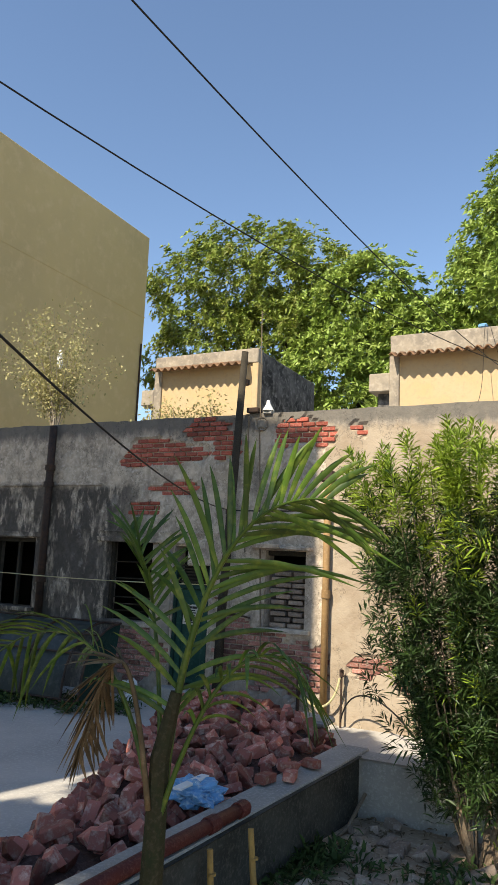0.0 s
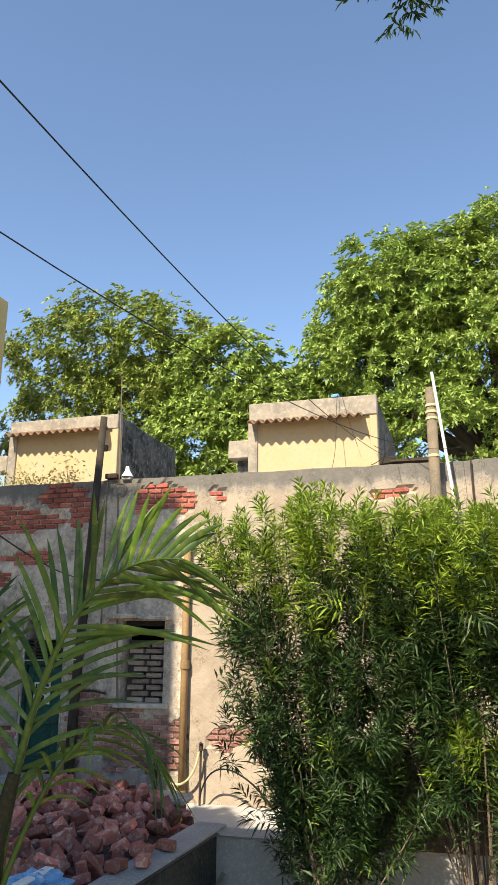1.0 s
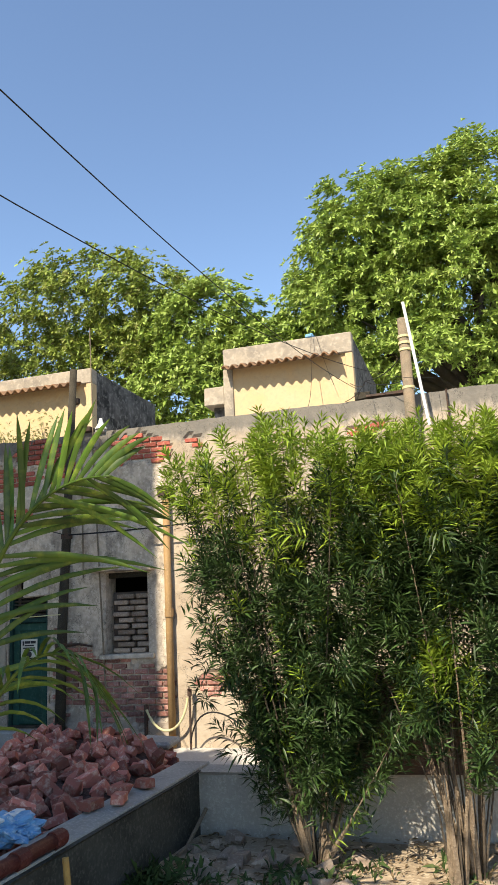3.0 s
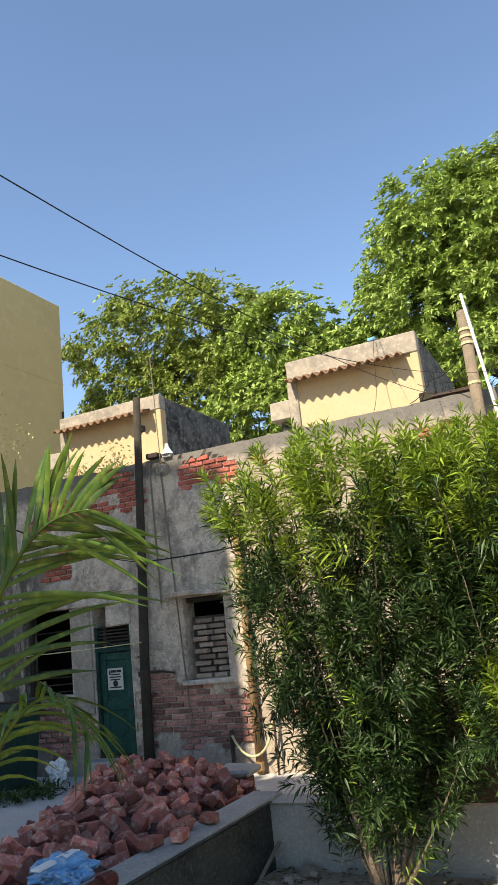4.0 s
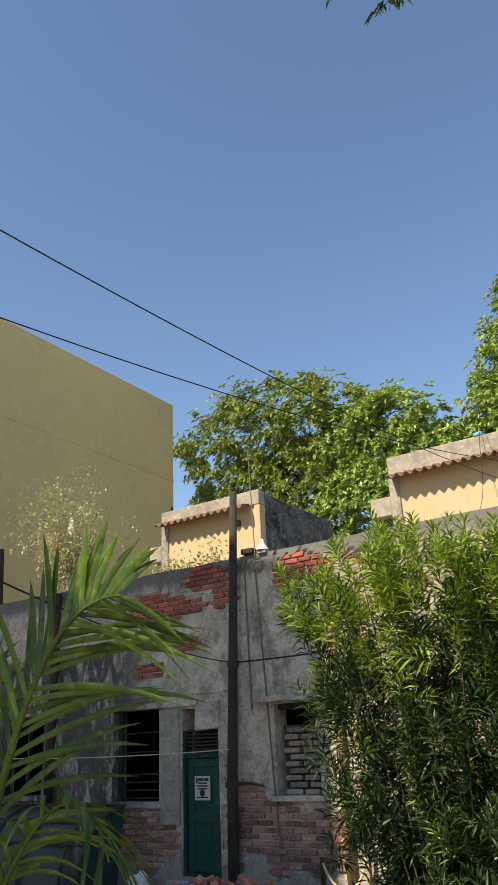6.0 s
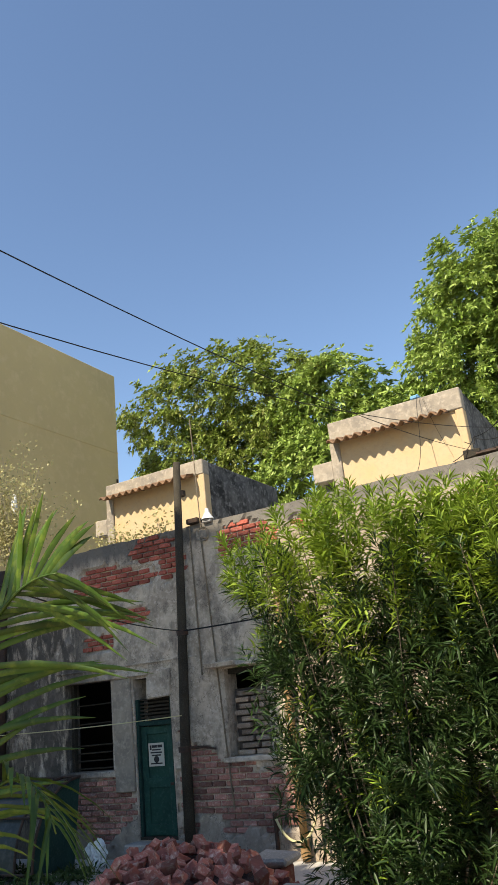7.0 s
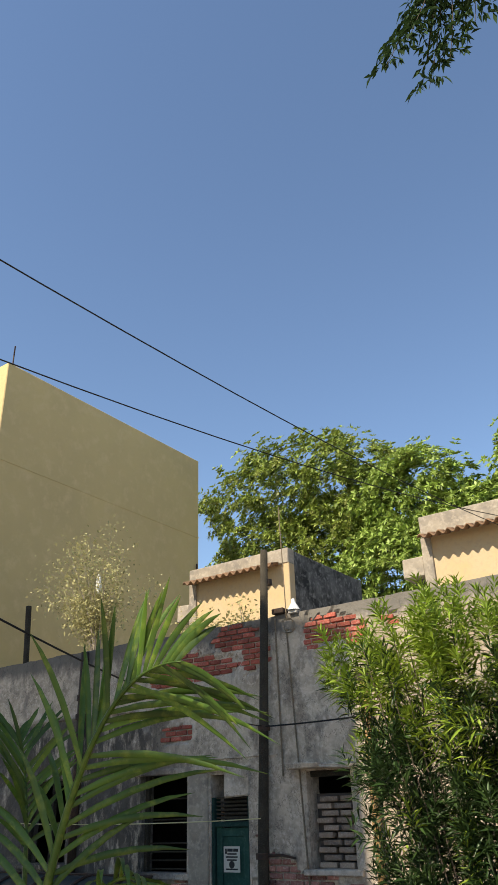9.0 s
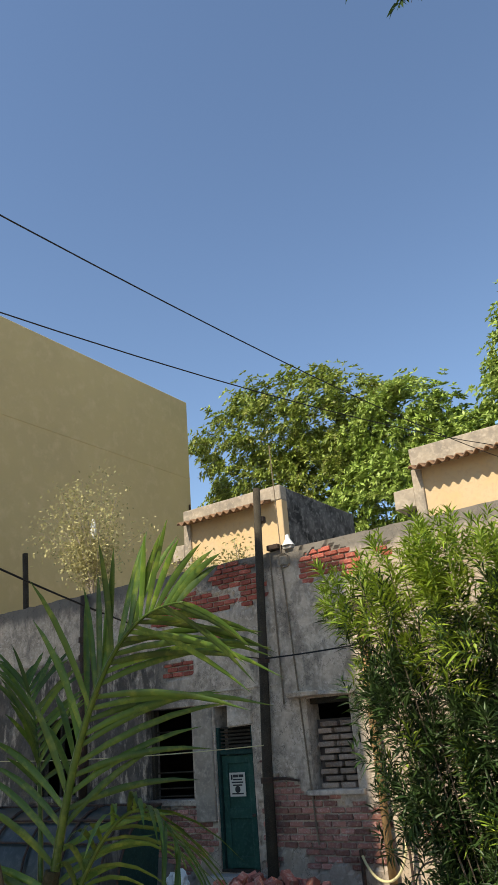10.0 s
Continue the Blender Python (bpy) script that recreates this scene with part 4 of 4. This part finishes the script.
verts, faces = [], []
xs, ys = np.linspace(-5.4, -1.0, 66), np.linspace(4.6, 12.6, 110)
for y in ys:
    for x in xs:
        h = heap(x, y)
        verts.append((x, y, h - 0.06 + 0.05 * noise.noise((x * 6, y * 6, 1)) if h > 0.02 else -0.05))
for j in range(len(ys) - 1):
    for i in range(len(xs) - 1):
        a = j * len(xs) + i
        faces.append((a, a + 1, a + 1 + len(xs), a + len(xs)))
part("rubble_core", mesh_of("rubble_core", verts, faces, M_RUBBLE_GAPS), M_RUBBLE_GAPS, pile)
def tip_bricks(count, gap, lift):
    """Drop bricks over the heap at least gap apart."""
    placed, spots = 0, []
    for _ in range(count * 30):
        if placed >= count:
            break
        y = rng.uniform(4.8, 12.5)
        x = rng.uniform(-5.2, -1.05)
        h = heap(x, y)
        if h < 0.05 or any((x - p) ** 2 + (y - q) ** 2 < gap ** 2 for p, q in spots):
            continue
        spots.append((x, y))
        ob = part("brick_chunk", CHUNKS[int(rng.integers(12))], M_RUBBLE, pile)
        ob.location = (x, y, h - 0.02 + lift + rng.uniform(-0.02, 0.03))
        ob.rotation_euler = (rng.normal() * 0.6, rng.normal() * 0.6, rng.uniform(0, 6.28))
        ob.scale = [rng.uniform(0.9, 1.2)] * 3
        placed += 1


tip_bricks(420, 0.115, 0.0)
tip_bricks(170, 0.17, 0.065)
for x, y in ((-0.97, 8.25), (-1.08, 8.5), (-1.12, 8.05), (-0.98, 8.75)):
    ob = part("brick_chunk", CHUNKS[int(rng.integers(4))], M_RUBBLE, pile)
    ob.location, ob.rotation_euler = (x, y, 0.535), (0.05, 0.08, rng.uniform(0, 3))
t = thing("stone_slab", "flat grey stone slab lying by the drainpipe", "slab")
part("slab", one_box(-2.1, -1.65, 10.9, 11.3, 0.36, 0.47, 0.03, 0.03), M_CEMENT, t)
part("bedding", one_box(-2.05, -1.7, 10.95, 11.25, -0.02, 0.36, 0.02, 0.02), M_RUBBLE, t)


def crumpled(name, c, size, mat, parent, amp=0.35, seed=0.0):
    bm = bmesh.new()
    bmesh.ops.create_icosphere(bm, subdivisions=4, radius=1)
    for v in bm.verts:
        q = v.co * 2.1 + Vector((seed, seed, seed))
        v.co *= 1 + amp * noise.noise(q) + amp * 0.6 * noise.noise(q * 2.7)
        v.co = Vector((v.co.x * size[0], v.co.y * size[1], v.co.z * size[2])) + Vector(c)
    return part(name, bm, mat, parent)


t = thing("plastic_bag", "crumpled light-blue plastic bag among the broken bricks", "bag")
crumpled("film", (-1.42, 7.35, 0.54), (0.22, 0.20, 0.10), M_BLUE, t, 0.5, 2.0)
part("strip", one_box(-1.46, -1.38, 7.05, 7.5, 0.62, 0.64, 0.004), M_WHITE, t)
t = thing("sack", "torn white sack leaning at the foot of the wall", "sack")
crumpled("cloth", (-5.75, 12.5, 0.17), (0.16, 0.12, 0.19), M_WHITE, t, 0.4, 5.0)
t = thing("plastic_bag", "small white plastic bag lying in the weeds", "bag")
crumpled("film", (-6.2, 11.9, 0.12), (0.16, 0.12, 0.10), M_WHITE, t, 0.5, 9.0)
t = thing("plastic_bag", "small white plastic bag lying in the weeds", "bag")
crumpled("film", (-7.75, 11.35, 0.14), (0.13, 0.10, 0.10), M_WHITE, t, 0.4, 11.0)
t = thing("oxide_pipe", "dark red iron pipe lying along the low wall's edge", "pipe")
part("pipe", tube([(-0.91, 7.25, 0.54), (-0.99, 6.0, 0.54), (-1.06, 3.6, 0.54)], 0.05, 10), M_RED_PIPE, t, smooth=True)
for k in (0.02, 0.35):
    p = Vector((-0.91, 7.25, 0.54)).lerp(Vector((-0.99, 6.0, 0.54)), k)
    q = Vector((-0.91, 7.25, 0.54)).lerp(Vector((-0.99, 6.0, 0.54)), k + 0.09)
    part("collar", tube([p, q], 0.062, 10), M_RED_PIPE, t)
for x, y, h, dx in ((-0.83, 6.55, 0.46, 0.05), (-0.72, 6.95, 0.50, 0.08), (-0.86, 5.9, 0.40, -0.02), (-0.80, 5.85, 0.44, 0.03)):
    t = thing("bamboo_stake", "short yellow bamboo stake in the bed", "stake", group="bamboo stakes")
    part("cane", tube([(x + dx, y, -0.18), (x + dx * 0.4, y, h * 0.4), (x, y, h)], [0.026, 0.024, 0.022], 8), M_BAMBOO, t)
    for z in (0.12, 0.3):
        part("node", tube([(x + dx * 0.5, y, z), (x + dx * 0.5, y, z + 0.015)], 0.029, 8), M_BAMBOO, t)

# ---- upturned hood of a cart in the yard ----
hood = thing("cart_hood", "upturned dark cart hood of curved bars and dull sheets", "cart")


def hood_curve(x, n=9):
    return [(x, 12.3 - 1.1 * math.sin(a) * 0.9, 1.28 * math.cos(a) ** 0.8 if a < 1.55 else 0.02) for a in np.linspace(0.0, 1.5, n)]


for x in (-9.6, -8.75, -7.9, -7.05, -6.2, -5.85):
    part("rib", tube(hood_curve(x), 0.022, 6), M_IRON, hood)
for k in (0, 3, 5, 8):
    p = hood_curve(0)[k]
    part("rail", tube([(-9.6, p[1] - 0.01, p[2]), (-5.85, p[1] - 0.01, p[2])], 0.02, 6), M_IRON, hood)
verts, faces = [], []
for x in (-9.6, -6.2):
    verts += [(p[0] + x, p[1] + 0.03, p[2] - 0.01) for p in hood_curve(0)]
for k in range(8):
    faces.append((k, k + 1, k + 10, k + 9))
part("sheet", mesh_of("sheet", verts, faces, M_HOOD, True), M_HOOD, hood)
part("end_flap", mesh_of("end_flap", [(-5.85, p[1], p[2]) for p in hood_curve(0)] + [(-6.0, 12.3, 0.02)], [tuple(range(10))], M_DOOR_DARK), M_DOOR_DARK, hood, "dark green end flap")

# ---- wires ----
def wire(name, pts, r, label, group="overhead wires"):
    t = thing(name, label, "cable", group=group)
    part("strand", tube(pts, r, 6), M_CABLE, t)
    return t


def stretch(a, b, drop, u0, u1, n=30):
    a, b = Vector(a), Vector(b)
    return [a.lerp(b, u) - Vector((0, 0, drop * 4 * u * (1 - u))) for u in np.linspace(u0, u1, n)]


wire("overhead_wire", stretch((0.481, 5.0, 4.177), (1.002, 15.0, 5.359), 0.238, -0.45, 0.82), 0.0034, "thin black overhead wire running to the wall's top")
wire("overhead_wire", stretch((0.315, 5.0, 3.902), (2.246, 15.0, 5.771), 0.403, -0.45, 0.80), 0.0032, "twisted pair of black overhead wires crossing the garden")
wire("service_cable", stretch((-0.68, 3.61, 3.54), (-4.15, 12.78, 3.25), 0.2, -0.2, 1.0), 0.008, "sagging black service cable from the timber pole")
wire("service_cable", sag((-4.15, 12.78, 3.24), (1.4, 12.62, 3.6), 0.12), 0.012, "sagging black service cable along the wall")
t = thing("washing_line", "thin yellow line tied to the timber pole", "line")
part("cord", tube(sag((-4.2, 12.76, 2.0), (-10.6, 12.8, 2.04), 0.06), 0.008, 5), M_ROPE, t)
wire("ground_cable", bezier([(-2.1, 12.8, 0.1), (-1.9, 12.6, 0.9), (-1.2, 12.4, 0.6), (-0.6, 11.8, 0.1), (-0.3, 10.2, 0.5)], 24), 0.012, "thin black cable looped at the wall's foot", "ground cables")

# ---- small plants ----
def scatter_plants(name, spots, n, size, mat, label, kind="stuff"):
    bases, ways, lens = [], [], []
    for x, y, z, s in spots:
        m = int(n * s)
        bases.append(np.array((x, y, z)) + rng.normal(size=(m, 3)) * np.array((0.10, 0.10, 0.03)) * s + np.array((0, 0, 0.02)))
        ways.append(unit(rng.normal(size=(m, 3))) + np.array((0, 0, 0.9)))
        lens.append(rng.uniform(0.5, 1.2, m) * size * s)
    L = np.concatenate(lens)
    ob = new(name, leaves(name, np.concatenate(bases), np.concatenate(ways), L, L * 0.2, mat, 0.3))
    return tagged(ob, label, "plant", kind=kind)


scatter_plants("weeds", [(rng.uniform(-9.5, -5.2), rng.uniform(11.0, 12.0), 0.02, rng.uniform(0.6, 1.3)) for _ in range(60)], 40, 0.16, M_WEED, "low green weeds growing along the yard's edge")
scatter_plants("bed_grass", [(rng.uniform(-0.7, 0.9), rng.uniform(6.2, 9.0), -0.13, rng.uniform(0.5, 1.2)) for _ in range(40)] + [(rng.uniform(-0.8, -0.5) + (y - 9.8) * 0.05, y, -0.13, 1.2) for y in rng.uniform(6.2, 8.6, 22)] + [(rng.uniform(0, 4), rng.uniform(7.5, 9.3), -0.13, rng.uniform(0.5, 1.0)) for _ in range(30)], 36, 0.16, M_WEED, "sparse weeds and grass in the dry bed")
litter_n = 2600
lx, ly = rng.uniform(-0.7, 4.5, litter_n), rng.uniform(6.0, 9.6, litter_n)
L = rng.uniform(0.05, 0.12, litter_n)
tagged(new("leaf_litter", leaves("leaf_litter", np.stack([lx, ly, np.full(litter_n, -0.09)], 1), np.stack([rng.normal(size=litter_n), rng.normal(size=litter_n), rng.normal(size=litter_n) * 0.2], 1), L, L * 0.22, M_LEAF_DEAD, 0.1)), "dry brown leaf litter strewn over the bed", "leaves", kind="stuff")
t = thing("bed_stones", "stones and brick bits lying in the dry bed", "stones", kind="stuff")
STONES = [m.copy() for m in CHUNKS[5:]]
for m in STONES:
    m.materials[0] = M_LOOSE
for _ in range(46):
    ob = part("stone", STONES[int(rng.integers(len(STONES)))], M_LOOSE, t)
    x, y = rng.uniform(-0.7, 0.9), rng.uniform(7.6, 9.4)
    ob.location, ob.rotation_euler, ob.scale = (x + 0.1, y, -0.09), (rng.uniform(-.5, .5), rng.uniform(-.5, .5), rng.uniform(0, 6)), [rng.uniform(0.5, 1.3)] * 3
t = thing("dry_stick", "broken grey stick leaning in the bed's corner", "stick")
part("wood", tube([(-0.65, 9.45, 0.14), (-0.68, 9.0, -0.06), (-0.72, 8.6, -0.09)], [0.02, 0.018, 0.012], 6), M_TIMBER_PALE, t)


def sapling(foot, height, spread, n, mat, label, dense=12):
    t = thing("roof_sapling", label, "sapling")
    foot = Vector(foot)
    bases, ways = [], []
    for k in range(n):
        a, r = rng.uniform(0, 6.28), rng.uniform(0.2, 1)
        tip = foot + Vector((spread * r * math.cos(a), 0.5 * spread * r * math.sin(a), height * rng.uniform(0.5, 1.0)))
        pts = bezier([foot, foot + Vector((0.1 * math.cos(a), 0, height * 0.45)), tip], 12)
        part("branch", tube(pts, list(np.linspace(0.022 if k < 4 else 0.008, 0.002, 12)), 5), M_BAND, t)
        for q in pts[5:]:
            for _ in range(dense):
                bases.append(np.array(q) + rng.normal(size=3) * 0.16); ways.append(rng.normal(size=3))
    L = rng.uniform(0.05, 0.10, len(bases))
    part("foliage", leaves("foliage", np.array(bases), np.array(ways), L, L * 0.55, mat, 0.2, segs=1), mat, t)
    return t


sapling((-9.6, 14.5, 4.62), 3.2, 2.1, 30, M_LEAF_PALE, "dusty half-bare sapling growing on the roof", 26)
for x in (-6.5, -6.0, -5.5, -5.2):
    sapling((x, 13.9, 4.62), rng.uniform(0.65, 0.95), 0.3, 4, M_LEAF_PALE, "small weed plant growing on the roof edge")
t = thing("rag", "pale rag caught in the roof sapling", "rag")
crumpled("cloth", (-9.55, 14.4, 6.75), (0.07, 0.05, 0.22), M_WHITE, t, 0.3, 3.0)
t = thing("scrap_sheet", "bent dark scrap sheet metal behind the bushes", "scrap")
part("sheet", one_box(0.7, 2.2, 9.55, 9.62, 0.46, 1.35, 0.01, 0.02), M_IRON, t)
part("bright_edge", one_box(0.75, 1.5, 9.5, 9.55, 1.35, 1.42, 0.01, 0.01), M_WHITE, t)
t = thing("tarpaulin", "turquoise tarpaulin standing beyond the bushes", "tarpaulin")
part("sheet", one_box(3.1, 4.4, 9.3, 9.36, -0.1, 0.95, 0.01, 0.02), M_BLUE, t)

# ---- roof clutter by the grey pole ----
t = thing("roof_sheet", "dark bent metal sheet lying on the wall's top", "sheet")
part("sheet", one_box(0.80, 1.38, 13.05, 13.32, 4.97, 5.02, 0.006, 0.012), M_IRON, t)
part("sheet", one_box(0.62, 0.86, 13.08, 13.30, 4.96, 5.06, 0.01, 0.02), M_TIMBER, t)
t = thing("cable_tangle", "tangle of thin black cables at the wall's top", "cable")
for a, m, b in (((0.79, 13.2, 5.27), (1.0, 12.95, 5.05), (1.42, 12.66, 5.05)), ((0.79, 13.2, 5.27), (0.72, 13.0, 5.0), (0.5, 12.96, 4.92)), ((0.79, 13.2, 5.27), (1.15, 13.0, 5.2), (1.46, 12.66, 5.5)), ((0.4, 14.4, 5.6), (0.7, 13.9, 5.3), (0.79, 13.2, 5.27))):
    part("strand", tube(bezier([a, m, b], 12), 0.006, 5), M_CABLE, t)
t = thing("hanging_cable", "thin dark cable hanging down the rooftop room's front", "cable")
part("strand", tube(bezier([(-0.22, 14.45, 6.60), (-0.24, 14.22, 6.2), (-0.22, 14.40, 5.5), (-0.20, 13.4, 4.94)], 16), 0.0045, 5), M_CABLE, t)
part("strand", tube(bezier([(-0.15, 14.45, 6.60), (0.0, 14.25, 6.0), (0.12, 14.40, 5.6)], 12), 0.003, 5), M_CABLE, t)
part("knot", one_box(-0.36, -0.2, 14.5, 14.66, 6.575, 6.64, 0.02, 0.01), M_BLUE, t, "blue plastic scrap under the cable")
t = thing("iron_rod", "short iron rod standing out of the wall", "rod")
part("rod", tube([(1.98, 12.93, 4.30), (1.97, 12.92, 4.92)], 0.014, 6), M_IRON, t)

# ---- bricks of the wall, where the render has fallen ----
BRICKS = []
for k in range(5):
    bm = bmesh.new()
    box(bm, -0.108, 0.108, -0.02, 0.03, -0.034, 0.034, 0.009, 0.004)
    BRICKS.append(bm)
red = [mesh_bm("brick", b.copy(), M_BRICK) for b in BRICKS]
old = [mesh_bm("brick", b, M_BRICK_OLD) for b in BRICKS]
row = 0
for z in np.arange(0.12, WALL_TOP - 0.04, 0.088):
    row += 1
    for x in np.arange(-7.2, 1.6, 0.236):
        x = x + (0.118 if row % 2 else 0)
        if bare(x, z) > 0.22 and not any(a - 0.11 < x < b + 0.11 and c - 0.03 < z < d + 0.03 for a, b, c, d in OPENINGS):
            b = part("brick", (red if z > 2 else old)[int(rng.integers(5))], M_BRICK, facade)
            b.location = (x, 13.012 + rng.uniform(-0.008, 0.006), z)
            b.rotation_euler = (0, rng.uniform(-0.02, 0.02), 0)
